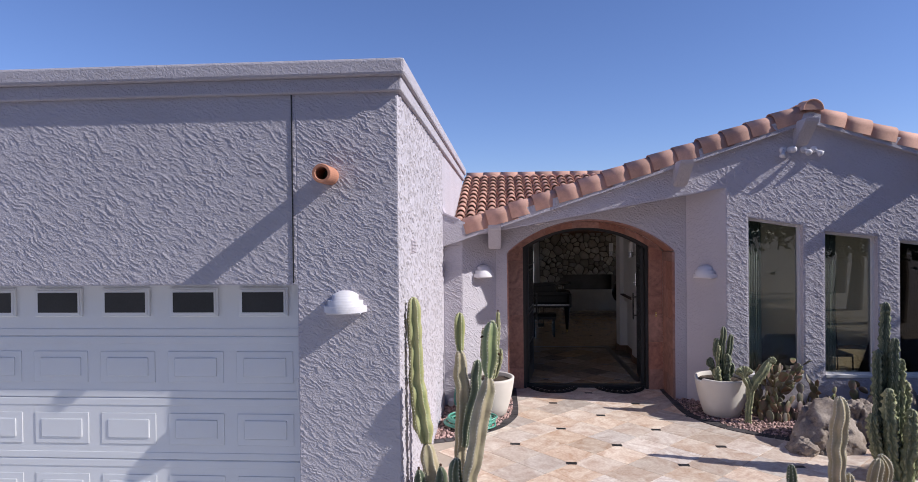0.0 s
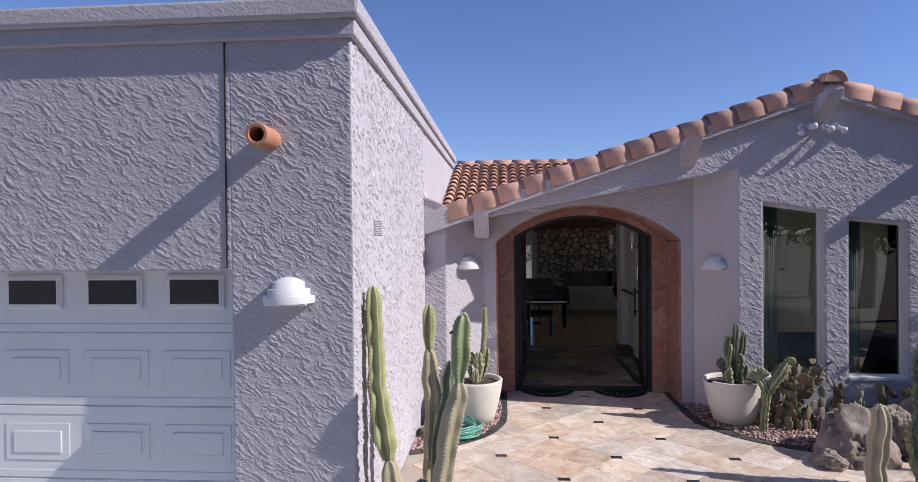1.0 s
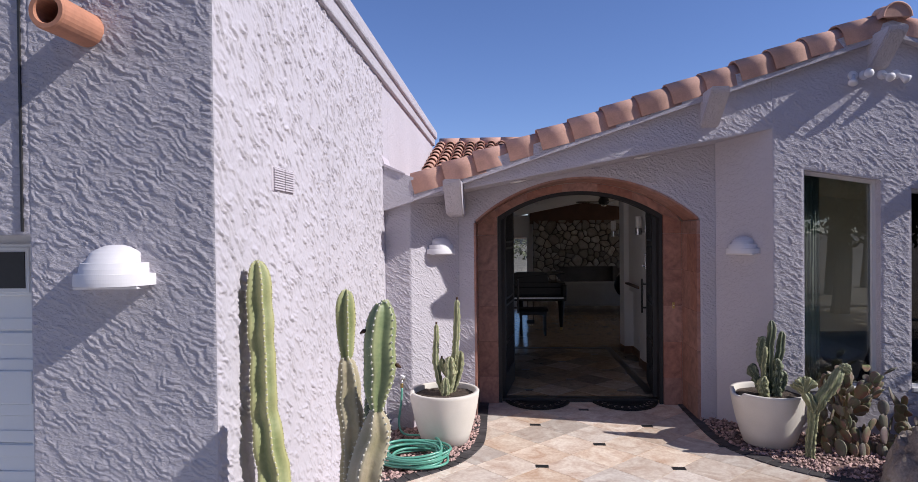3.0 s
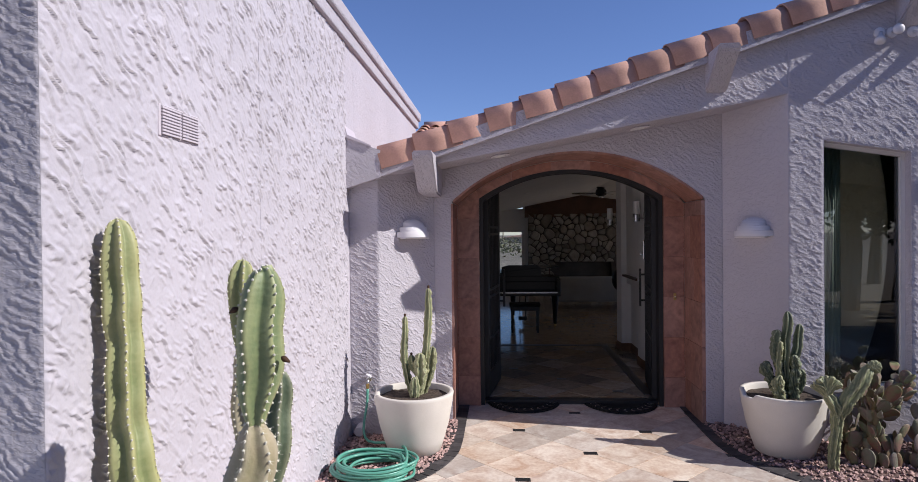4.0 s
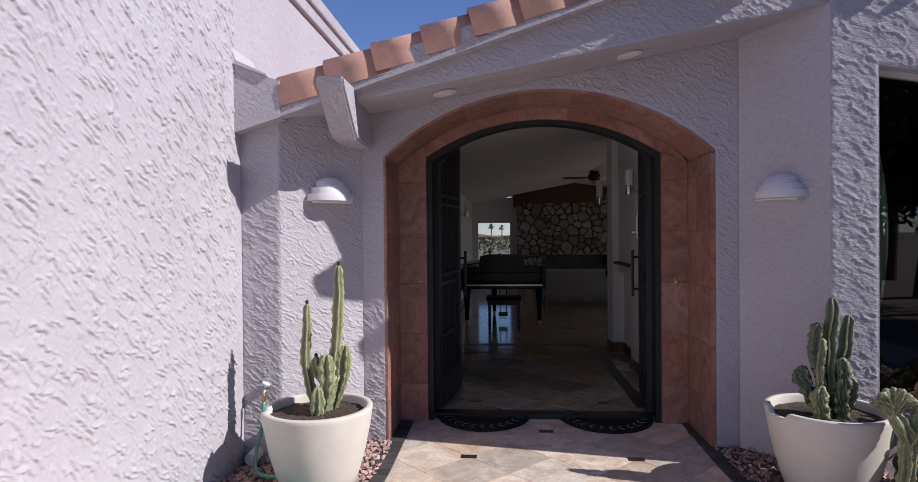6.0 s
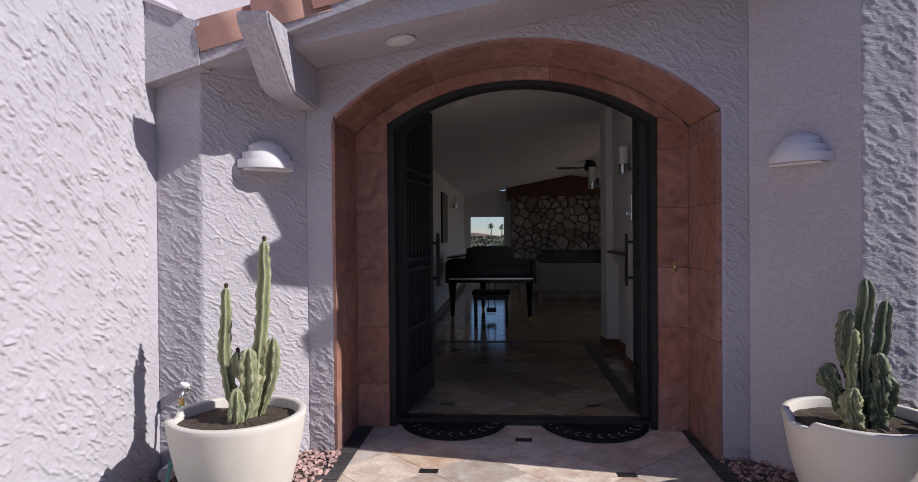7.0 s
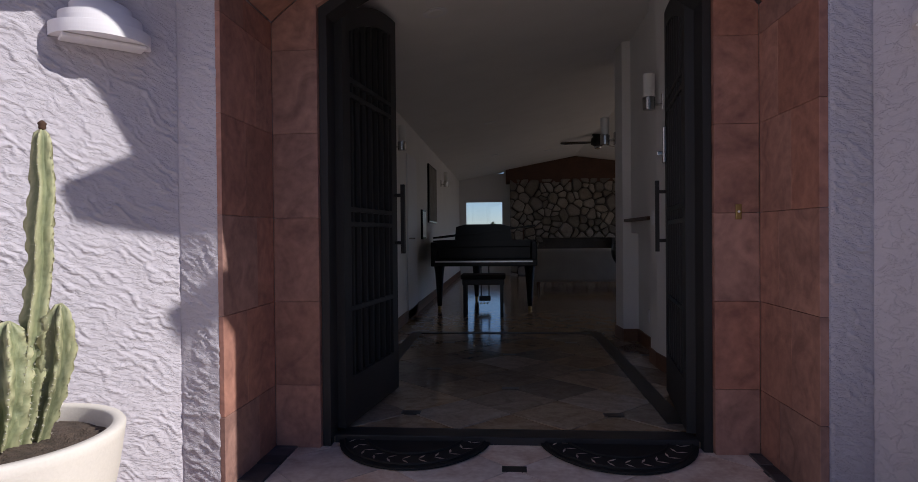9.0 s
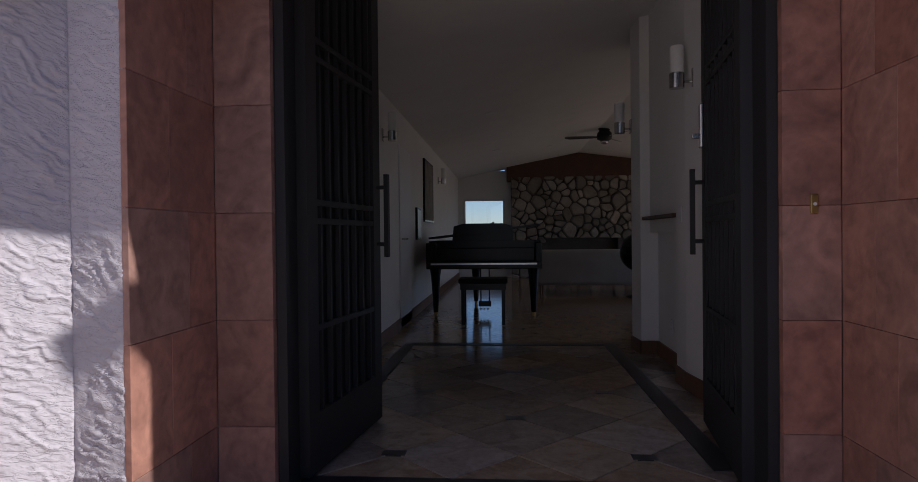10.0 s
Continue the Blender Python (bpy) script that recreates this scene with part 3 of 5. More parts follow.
# half-round door mats
def mat_half(x, y, rx, ry):
    hold = empty("doormat", x, y, 0.001)
    loop = [(rx * math.cos(math.pi * (1 + i / 24)), ry * math.sin(math.pi * (1 + i / 24))) for i in range(25)]
    part("mat", prism(loop, 2, 0.003, 0.014), "rubber", hold, smooth=False)
    for k, f in enumerate((0.93, 0.66)):
        bm = tube([(f * p[0], f * p[1], 0.016) for p in loop[1:-1]], 0.008, 6)
        part("rib", bm, "rubber", hold)
    bm = bmesh.new()
    for i in range(13):
        a = math.pi * (1 + (i + 0.5) / 13)
        for f in (0.74, 0.84):
            c = Vector((rx * f * math.cos(a), ry * f * math.sin(a), 0.0155))
            d = Vector((math.cos(a + 0.7 * (1 if f > .8 else -1)), math.sin(a + 0.7 * (1 if f > .8 else -1)), 0)) * 0.03
            e = Vector((-d.y, d.x, 0)) * 0.22
            bm.faces.new([bm.verts.new(c + v) for v in (d, e, -d, -e)])
    tagged(part("cut_out", bm, "trav", hold, "leaf-shaped cut-outs showing the stone beneath"), kind="stuff")
    return thing(hold, "black rubber half-round doormat with leaf cut-outs", "doormat", "mats before the door")


mat_half(0.945, 8.66, 0.40, 0.50)
mat_half(1.965, 8.66, 0.40, 0.50)

# ---------------------------------------------------------------- windows
for k, (x0, x1, za, zb, sill) in enumerate(WINDOWS):
    w = structure(empty("window_%d" % (k + 1)), "tall fixed window with pale frame and raked head", "window")
    y0, y1, f = FRONT + 0.085, FRONT + 0.15, 0.035

    def head(x, x0=x0, x1=x1, za=za, zb=zb):
        return za + (zb - za) * (x - x0) / (x1 - x0)
    bm = bmesh.new()
    prism([(x0, sill), (x0 + f, sill), (x0 + f, head(x0 + f)), (x0, za)], 1, y0, y1, bm)
    prism([(x1 - f, sill), (x1, sill), (x1, zb), (x1 - f, head(x1 - f))], 1, y0, y1, bm)
    prism([(x0 + f, sill), (x1 - f, sill), (x1 - f, sill + f), (x0 + f, sill + f)], 1, y0, y1, bm)
    prism([(x0 + f, head(x0 + f) - f), (x1 - f, head(x1 - f) - f), (x1 - f, head(x1 - f)), (x0 + f, head(x0 + f))], 1, y0, y1, bm)
    part("window_frame", bm, "frame", w)
    pane = part("pane", prism([(x0 + f, sill + f), (x1 - f, sill + f), (x1 - f, head(x1 - f) - f), (x0 + f, head(x0 + f) - f)], 1, y0 + 0.03, y0 + 0.036), "double_glass", w)
    pane.visible_shadow = False
    part("window_sill", box(x0 + 0.003, x1 - 0.003, FRONT - 0.015, y0, sill - 0.02, sill + 0.022, 0.005), "frame", w)
w = structure(empty("window_5"), "square living-room picture window", "window")
bm = bmesh.new()
for a in ((0.34, 0.39, 21.03, 21.1, 0.55, 1.93), (1.305, 1.355, 21.03, 21.1, 0.55, 1.93), (0.39, 1.305, 21.03, 21.1, 0.55, 0.60), (0.39, 1.305, 21.03, 21.1, 1.88, 1.93)):
    box(*a, bm=bm)
part("window_frame", bm, "frame", w)
p = part("pane", box(0.39, 1.305, 21.06, 21.066, 0.60, 1.88), "glass", w)
p.visible_shadow = False

# ---------------------------------------------------------------- garage door
gd = structure(empty("garage_door"), "white paneled sectional garage door with small windows", "garage door")
first_panel = None
for k in range(4):
    z1 = 2.095 - 0.533 * k
    z0 = z1 - 0.532
    sec = part("section", box(-6.44, -1.485, 3.945, 3.99, z0, z1, 0.006), "white", gd)
    part("rib", box(-6.44, -1.486, 3.941, 3.946, z0 + 0.006, z0 + 0.062, 0.003), "white", sec)
    part("rib", box(-6.44, -1.486, 3.941, 3.946, z1 - 0.065, z1 - 0.006, 0.003), "white", sec)
    for i in range(8):
        cx = -1.85 - 0.606 * i
        if k == 0:
            win = part("window", box(cx - 0.213, cx + 0.213, 3.922, 3.945, 1.731, 1.977, 0.007), "white", sec)
            part("trim", box(cx - 0.196, cx + 0.196, 3.915, 3.923, 1.748, 1.96, 0.003), "white", win)
            part("pane", box(cx - 0.178, cx + 0.178, 3.910, 3.916, 1.768, 1.938), "dark", win, "dark glass")
        else:
            m = pose(cx, 3.945, z0 + 0.266)
            if first_panel is None:
                bm = box(-0.245, 0.245, -0.005, 0, -0.135, 0.135, 0.004)
                bm2 = box(-0.185, 0.185, -0.011, -0.004, -0.08, 0.08, 0.006)
                me = bpy.data.meshes.new("tmp")
                bm2.to_mesh(me)
                bm.from_mesh(me)
                bm2.free()
                first_panel = part("panel", bm, "white", sec)
                first_panel.matrix_basis = m
            else:
                share("panel", first_panel, sec, m)
part("keypad", box(-1.50, -1.478, 3.73, 3.80, 1.08, 1.25, 0.006), "frame", gd)

# rain spout
sp = empty("rain_spout", -1.20, GY, 2.885)
bm = bmesh.new()
rings = []
for y, r in ((0.02, 0.072), (-0.235, 0.075), (-0.245, 0.07), (-0.245, 0.052), (-0.235, 0.048), (0.0, 0.047)):
    rings.append([bm.verts.new((r * math.cos(2 * math.pi * i / 28), y, r * math.sin(2 * math.pi * i / 28))) for i in range(28)])
for a, b in zip(rings, rings[1:]):
    bridge(a, b, bm)
bm.faces.new(rings[-1])
bmesh.ops.recalc_face_normals(bm, faces=bm.faces)
part("pipe", bm, "terra", sp, smooth=False)
# black disc in the bore, painting the shade deep inside the pipe
part("inside", lathe([(0.047, 0), (0.047, 0.004)], 24), "dark", sp).matrix_basis = pose(0, -0.03, 0, 90)
thing(sp, "terracotta clay rain spout through the stucco wall", "rain spout")


# stepped half-dome wall lamps, back at y = 0, facing -y
def wall_lamp(m):
    hold = empty("wall_lamp")
    hold.matrix_basis = m
    def girth(z, ang):
        smooth = 0.172 * math.sqrt(max(1 - (z / 0.172) ** 2, 0.0))
        steps = 0.172 if z < 0.05 else 0.142 if z < 0.095 else 0.105 if z < 0.135 else 0.172 * math.sqrt(max(1 - (z / 0.172) ** 2, 0.0))
        w = abs(math.cos(ang)) ** 3
        return smooth * (1 - w) + steps * w
    bm = bmesh.new()
    rings = []
    for z in (0.0, 0.015, 0.03, 0.049, 0.051, 0.07, 0.094, 0.096, 0.115, 0.134, 0.136, 0.15, 0.162, 0.169):
        ring = []
        for i in range(57):
            t = math.pi * (1 + i / 56)
            g = girth(z, t)
            ring.append(bm.verts.new((g * math.cos(t), 0.9 * g * math.sin(t), z)))
        rings.append(ring)
    for a, b in zip(rings, rings[1:]):
        bridge(a, b, bm, False)
    bm.faces.new(rings[-1])
    bm.faces.new(rings[0][::-1])
    bm.faces.new([r[0] for r in rings] + [r[-1] for r in rings[::-1]])
    bmesh.ops.recalc_face_normals(bm, faces=bm.faces)
    part("shade", bm, "lamp", hold)
    part("rim", box(-0.14, 0.14, -0.09, -0.002, -0.014, -0.001, 0.004), "lamp", hold)
    return thing(hold, "white ceramic stepped half-dome wall lamp on stucco", "wall lamp", "outdoor wall lamps")


lamp = wall_lamp(pose(-1.085, GY, 1.80))
ang = math.degrees(math.atan2(BACK - FRONT, 0.073 + 0.39))
copy_thing(lamp, pose(-0.118, 7.69, 1.80, 0, 0, ang))
copy_thing(lamp, pose(3.005, 7.66, 1.78, 0, 0, -math.degrees(math.atan2(BACK - FRONT, 0.392))))

# louvred vent on the garage side
vent = empty("wall_vent", GX, 4.51, 2.305)
part("frame", box(0, 0.008, -0.165, 0.165, -0.066, 0.066, 0.003), "painted", vent)
for c in range(2):
    for i in range(9):
        part("slat", box(0.004, 0.017, -0.150 + 0.155 * c, -0.005 + 0.155 * c, -0.058 + 0.0132 * i, -0.0505 + 0.0132 * i), "painted", vent)
    part("slot", box(0.0, 0.0095, -0.150 + 0.155 * c, -0.005 + 0.155 * c, -0.060, 0.060), "vent_shade", vent)
thing(vent, "small white louvred vent on stucco wall", "vent")


# flood lamps at the gable
def flood(x, tilt, turn):
    hold = empty("flood_lamp", x, FRONT, 3.50)
    part("mount", lathe([(0.045, 0), (0.045, 0.02), (0.02, 0.03)], 16), "lamp", hold).matrix_basis = pose(0, 0, 0, 90)
    bm = lathe([(0.014, 0), (0.017, 0.04), (0.024, 0.055), (0.042, 0.095), (0.044, 0.11), (0.024, 0.122)], 20)
    part("bulb", bm, "lamp", hold, "white reflector bulb", True).matrix_basis = pose(0, -0.03, 0, 90 + tilt, 0, turn)
    return thing(hold, "white outdoor flood lamp under the gable", "flood lamp", "gable flood lamps")


for x, tilt, turn in ((3.95, 55, -35), (4.05, 5, -10), (4.22, 30, 10), (4.35, 40, 55)):
    flood(x, tilt, turn)

# drawn-back curtains beside the tall windows
for x0, x1, za, zb, sill in WINDOWS[:3]:
    bm = bmesh.new()
    cols = []
    for i in range(45):
        f = i / 44
        x, y = x0 + 0.02 + 0.25 * f, FRONT + 0.25 + 0.007 * math.sin(f * 52)
        cols.append([bm.verts.new((x, y + d, z)) for z in (0.06, za + 0.02) for d in (0, 0.004)])
    for p, q in zip(cols, cols[1:]):
        for i, j in ((0, 1), (1, 3), (3, 2), (2, 0)):
            bm.faces.new((p[i], p[j], q[j], q[i]))
    bmesh.ops.recalc_face_normals(bm, faces=bm.faces)
    thing(obj("curtain", bm, "linen", smooth=True), "pale grey-green curtain drawn back inside a tall window", "curtain", "curtains at the windows")

# soffit downlights
for x in (0.72, 2.0):
    d = empty("downlight", x, 7.68, soffit_z(x))
    d.matrix_basis = pose(x, 7.68, soffit_z(x), 0, -math.degrees(math.atan(0.18)), 0)
    part("ring", lathe([(0.085, -0.004), (0.088, -0.012), (0.06, -0.014)], 24), "lamp", d)
    part("lens", lathe([(0.058, -0.010), (0.05, -0.018)], 20), "opal", d)
    thing(d, "white round recessed downlight in the soffit", "downlight", "soffit downlights")


# ---------------------------------------------------------------- plants
def smooth_line(pts, n=6):
    """Catmull-Rom points along a line of control points (tuples of any length)."""
    p = [np.array(q, float) for q in pts]
    p = [2 * p[0] - p[1], *p, 2 * p[-1] - p[-2]]
    out = []
    for i in range(1, len(p) - 2):
        for k in range(n):
            t = k / n
            out.append(0.5 * (2 * p[i] + (p[i + 1] - p[i - 1]) * t + (2 * p[i - 1] - 5 * p[i] + 4 * p[i + 1] - p[i + 2]) * t * t + (3 * p[i] - p[i - 1] - 3 * p[i + 1] + p[i + 2]) * t ** 3))
    return out + [p[-2]]


def stem(hold, pts, ribs=5, deep=0.42, material="cactus", bumpy=0.0, spines=True, tip=False, turn=0.0, gap=0.028, spike=0.014):
    """A ribbed column along points of (x, y, z, radius), with rows of spines on its ribs."""
    line = smooth_line(pts, 16)
    for i, q in enumerate(line[1:-1]):
        q[0] += 0.30 * q[3] * noise.noise((q[0] * 2, q[1] * 2, q[2] * 7))
        q[1] += 0.30 * q[3] * noise.noise((q[0] * 2 + 9, q[1] * 2, q[2] * 7))
    bm = bmesh.new()
    per = 8
    n = ribs * per
    crest, rings = [], []
    length = 0.0
    total = sum(float(np.linalg.norm(b[:3] - a[:3])) for a, b in zip(line, line[1:]))
    for i, q in enumerate(line):
        c, r = Vector(q[:3]), float(q[3])
        if i:
            length += (c - Vector(line[i - 1][:3])).length
        left = total - length
        if left < r * 1.6:
            r *= math.sqrt(max(1 - (1 - left / (r * 1.6)) ** 2, 0.0)) * 0.93 + 0.07
        t = (Vector(line[min(i + 1, len(line) - 1)][:3]) - Vector(line[max(i - 1, 0)][:3])).normalized()
        sx = Vector((1, 0, 0))
        sx = (sx - t * sx.dot(t)).normalized()
        sy = t.cross(sx)
        ring = []
        for k in range(n):
            a = 2 * math.pi * k / n + turn
            w = (1 - abs(math.sin(ribs * (a - turn) / 2))) ** 0.9
            rr = r * (1 - deep * (1 - w))
            rr *= 1 + 0.13 * noise.noise((c.x * 3, c.y * 3 + (k + per // 2) // per, c.z * 8)) + 0.012 * math.sin(c.z * 330)
            if bumpy:
                rr *= 1 + bumpy * noise.noise((c.x * 25 + 4 * math.cos(a), c.y * 25 + 4 * math.sin(a), c.z * 32)) + 0.5 * bumpy * math.sin(c.z * 95 + 2 * k)
            v = bm.verts.new(c + rr * (math.cos(a) * sx + math.sin(a) * sy))
            ring.append(v)
            if k % per == 0:
                crest.append((v.co.copy(), (math.cos(a) * sx + math.sin(a) * sy), t, k))
        rings.append(ring)
    for a, b in zip(rings, rings[1:]):
        bridge(a, b, bm)
    bm.faces.new(rings[-1])
    bm.faces.new(rings[0][::-1])
    st = part("stem", bm, material, hold, smooth=True)
    if spines:
        bm = bmesh.new()
        rows = {}
        for co, outw, t, k in crest:
            rows.setdefault(k, []).append((co, outw, t))
        for row in rows.values():
            run = 0.0
            for (a, o, t), (b, _, _) in zip(row, row[1:]):
                seg = (b - a).length
                while run < seg:
                    p = a.lerp(b, run / seg) if seg else a
                    side = t.cross(o)
                    for f in (-0.9, -0.3, 0.4, 1.0):
                        d = (o + side * f + t * random.uniform(-0.7, 0.8)).normalized() * spike * random.uniform(0.7, 1.4)
                        e = d.cross(t).normalized() * 0.0011
                        bm.faces.new([bm.verts.new(v) for v in (p - o * 0.002 + e, p - o * 0.002 - e, p + d)])
                    g = bmesh.ops.create_icosphere(bm, subdivisions=1, radius=0.0042, matrix=Matrix.Translation(p)) if spike > 0.01 else None
                    run += gap * random.uniform(0.85, 1.15)
                run -= seg
        tagged(part("spine_fuzz", bm, "spine", st, "pale woolly spine fuzz along the ribs"), kind="stuff")
    if tip:
        e = line[-1]
        bm = lathe([(0.005, -0.008), (0.011, 0.0), (0.009, 0.006), (0.013, 0.012), (0.007, 0.018), (0.003, 0.021)], 7)
        part("dried_flower", bm, "tip", st, "dark dried flower bud", True).matrix_basis = Matrix.Translation(e[:3])
    return st


# cacti beside the garage wall
c = empty("column_cactus")
stem(c, [(-0.42, 4.0, 0.0, 0.06), (-0.435, 3.99, 0.3, 0.070), (-0.46, 3.98, 0.52, 0.074), (-0.482, 3.98, 0.66, 0.052)], 5, 0.35, "cactus_old", turn=0.4)
stem(c, [(-0.485, 3.975, 0.655, 0.045), (-0.505, 3.972, 0.78, 0.082), (-0.522, 3.97, 0.906, 0.081), (-0.556, 3.967, 1.177, 0.068), (-0.567, 3.965, 1.434, 0.063), (-0.577, 3.964, 1.7, 0.062), (-0.582, 3.964, 1.89, 0.05)], 5, 0.55, turn=0.35, spike=0.018)
stem(c, [(-0.37, 3.9, 0.0, 0.05), (-0.35, 3.89, 0.35, 0.055), (-0.355, 3.89, 0.50, 0.03)], 5, 0.4, "cactus_dark", tip=True)
stem(c, [(-0.49, 3.85, 0.0, 0.05), (-0.52, 3.84, 0.4, 0.05), (-0.53, 3.84, 0.49, 0.03)], 5, 0.4, "cactus_dark", tip=True)
thing(c, "tall yellow-green ribbed column cactus against the stucco wall", "cactus", "cacti beside the garage")
c = empty("column_cactus")
stem(c, [(-0.18, 4.11, 0.0, 0.05), (-0.20, 4.11, 0.5, 0.055), (-0.175, 4.11, 0.86, 0.064), (-0.19, 4.11, 1.2, 0.064), (-0.195, 4.11, 1.42, 0.04)], 5, 0.38, "cactus_old", turn=0.5)
stem(c, [(-0.195, 4.11, 1.40, 0.028), (-0.198, 4.11, 1.5, 0.045), (-0.199, 4.11, 1.62, 0.050), (-0.197, 4.11, 1.74, 0.04)], 5, 0.55, turn=0.2, spike=0.016)
stem(c, [(-0.17, 4.07, 0.6, 0.03), (-0.12, 4.07, 0.9, 0.048), (-0.08, 4.07, 1.05, 0.053), (-0.06, 4.07, 1.2, 0.050), (-0.053, 4.07, 1.345, 0.038)], 5, 0.42, "cactus_dark", turn=0.1)
thing(c, "jointed column cactus with corky lower stem", "cactus", "cacti beside the garage")
c = empty("column_cactus")
stem(c, [(-0.14, 3.66, 0.0, 0.055), (-0.09, 3.63, 0.54, 0.064), (-0.006, 3.61, 0.937, 0.072), (0.04, 3.595, 1.18, 0.068), (0.055, 3.59, 1.32, 0.035)], 5, 0.36, "cactus_old", turn=0.7)
s = stem(c, [(0.055, 3.59, 1.30, 0.026), (0.064, 3.59, 1.40, 0.058), (0.072, 3.592, 1.53, 0.067), (0.077, 3.593, 1.65, 0.062), (0.079, 3.593, 1.738, 0.05)], 5, 0.44, "cactus_green", turn=0.65, spike=0.013)
for p, rz in (((0.005, 3.57, 1.62), 60), ((0.142, 3.60, 1.48), -60)):
    part("dried_flower", lathe([(0.004, -0.02), (0.012, 0.0), (0.015, 0.010), (0.010, 0.022), (0.003, 0.028)], 9), "tip", s, "dark dried flower bud", True).matrix_basis = Matrix.Translation(p) @ pose(0, 0, 0, 0, rz, 0) @ Matrix.Scale(0.6, 4)
stem(c, [(-0.21, 3.65, 0.0, 0.05), (-0.215, 3.65, 0.4, 0.060), (-0.21, 3.65, 0.66, 0.042)], 6, 0.4, "cactus_dark", turn=0.2)
stem(c, [(-0.11, 3.75, 0.0, 0.04), (-0.10, 3.77, 0.5, 0.05), (-0.07, 3.78, 0.74, 0.035)], 5, 0.4, "cactus_dark")
thing(c, "stout column cactus with a green upper joint", "cactus", "cacti beside the garage")


# pots
def pot(x, y, r, h, seed):
    hold = empty("plant_pot", x, y, 0.012)
    prof = [(r * 0.60, 0.0), (r * 0.66, 0.012), (r * 0.76, h * 0.22), (r * 0.87, h * 0.48), (r * 0.95, h * 0.75), (r * 0.992, h * 0.94), (r, h * 0.985), (r * 0.985, h), (r * 0.90, h), (r * 0.885, h * 0.985), (r * 0.875, h * 0.9), (r * 0.82, h * 0.6), (r * 0.3, h * 0.55)]
    bm = lathe(prof, 64)
    for v in bm.verts:
        a = math.degrees(math.atan2(v.co.y, v.co.x)) % 360
        if v.co.z > h * 0.93 and 176 < a < 204:
            v.co.z -= 0.035
    part("bowl", bm, "concrete", hold, smooth=True)
    bm = bmesh.new()
    ring = 40
    loops = []
    for f in (1.0, 0.8, 0.6, 0.4, 0.2, 0.07):
        loops.append([bm.verts.new((r * 0.87 * f * math.cos(2 * math.pi * i / ring), r * 0.87 * f * math.sin(2 * math.pi * i / ring), h * 0.90 + 0.012 * noise.noise((i * .9 + seed, f * 9, 1)) + 0.012 * (1 - f))) for i in range(ring)])
    for a, b in zip(loops, loops[1:]):
        bridge(a, b, bm)
    bm.faces.new(loops[-1])
    part("soil", bm, "soil", hold, "dry dark potting soil")
    return thing(hold, "large cream concrete bowl planter with tapered sides", "planter", "planters flanking the door")


PL, PR = (-0.02, 7.05), (3.03, 7.14)
pot(*PL, 0.335, 0.50, 1)
pot(*PR, 0.336, 0.50, 7)
c = empty("potted_cactus", PL[0] + 0.005, PL[1] + 0.055, 0)
z = 0.44
stem(c, [(0.03, 0, z, 0.03), (0.07, 0, 0.65, 0.04), (0.10, 0.0, 0.88, 0.037), (0.118, 0.0, 1.12, 0.036), (0.12, 0, 1.375, 0.027)], 5, 0.55, "cactus_olive", bumpy=0.2, tip=True, gap=0.02, spike=0.008)
stem(c, [(-0.02, 0, z, 0.022), (-0.07, 0, 0.62, 0.034), (-0.095, 0, 0.80, 0.034), (-0.088, 0, 0.98, 0.030), (-0.083, 0, 1.135, 0.022)], 5, 0.52, "cactus_olive", bumpy=0.18, tip=True, gap=0.02, spike=0.008)
stem(c, [(0.02, -0.05, z, 0.03), (0.045, -0.05, 0.58, 0.050), (0.05, -0.05, 0.70, 0.056), (0.055, -0.05, 0.83, 0.048)], 5, 0.55, "cactus_olive", bumpy=0.24, gap=0.02, spike=0.008, turn=.4)
stem(c, [(0.04, 0.02, 0.6, 0.02), (-0.02, 0.02, 0.70, 0.04), (-0.035, 0.02, 0.80, 0.035)], 5, 0.42, "cactus_olive", bumpy=0.18, tip=True, gap=0.02, spike=0.008)
stem(c, [(0.06, 0.03, z, 0.022), (0.11, 0.03, 0.62, 0.040), (0.14, 0.03, 0.76, 0.046), (0.15, 0.03, 0.87, 0.038)], 5, 0.55, "cactus_olive", bumpy=0.24, gap=0.02, spike=0.008, turn=.3)
stem(c, [(0.0, -0.10, z, 0.035), (0.01, -0.10, 0.52, 0.045), (0.01, -0.10, 0.64, 0.03)], 6, 0.4, "cactus_olive", bumpy=0.15, gap=0.02, spike=0.008)
thing(c, "branching green column cactus growing in a planter", "cactus")
c = empty("potted_cactus", *PR, 0)
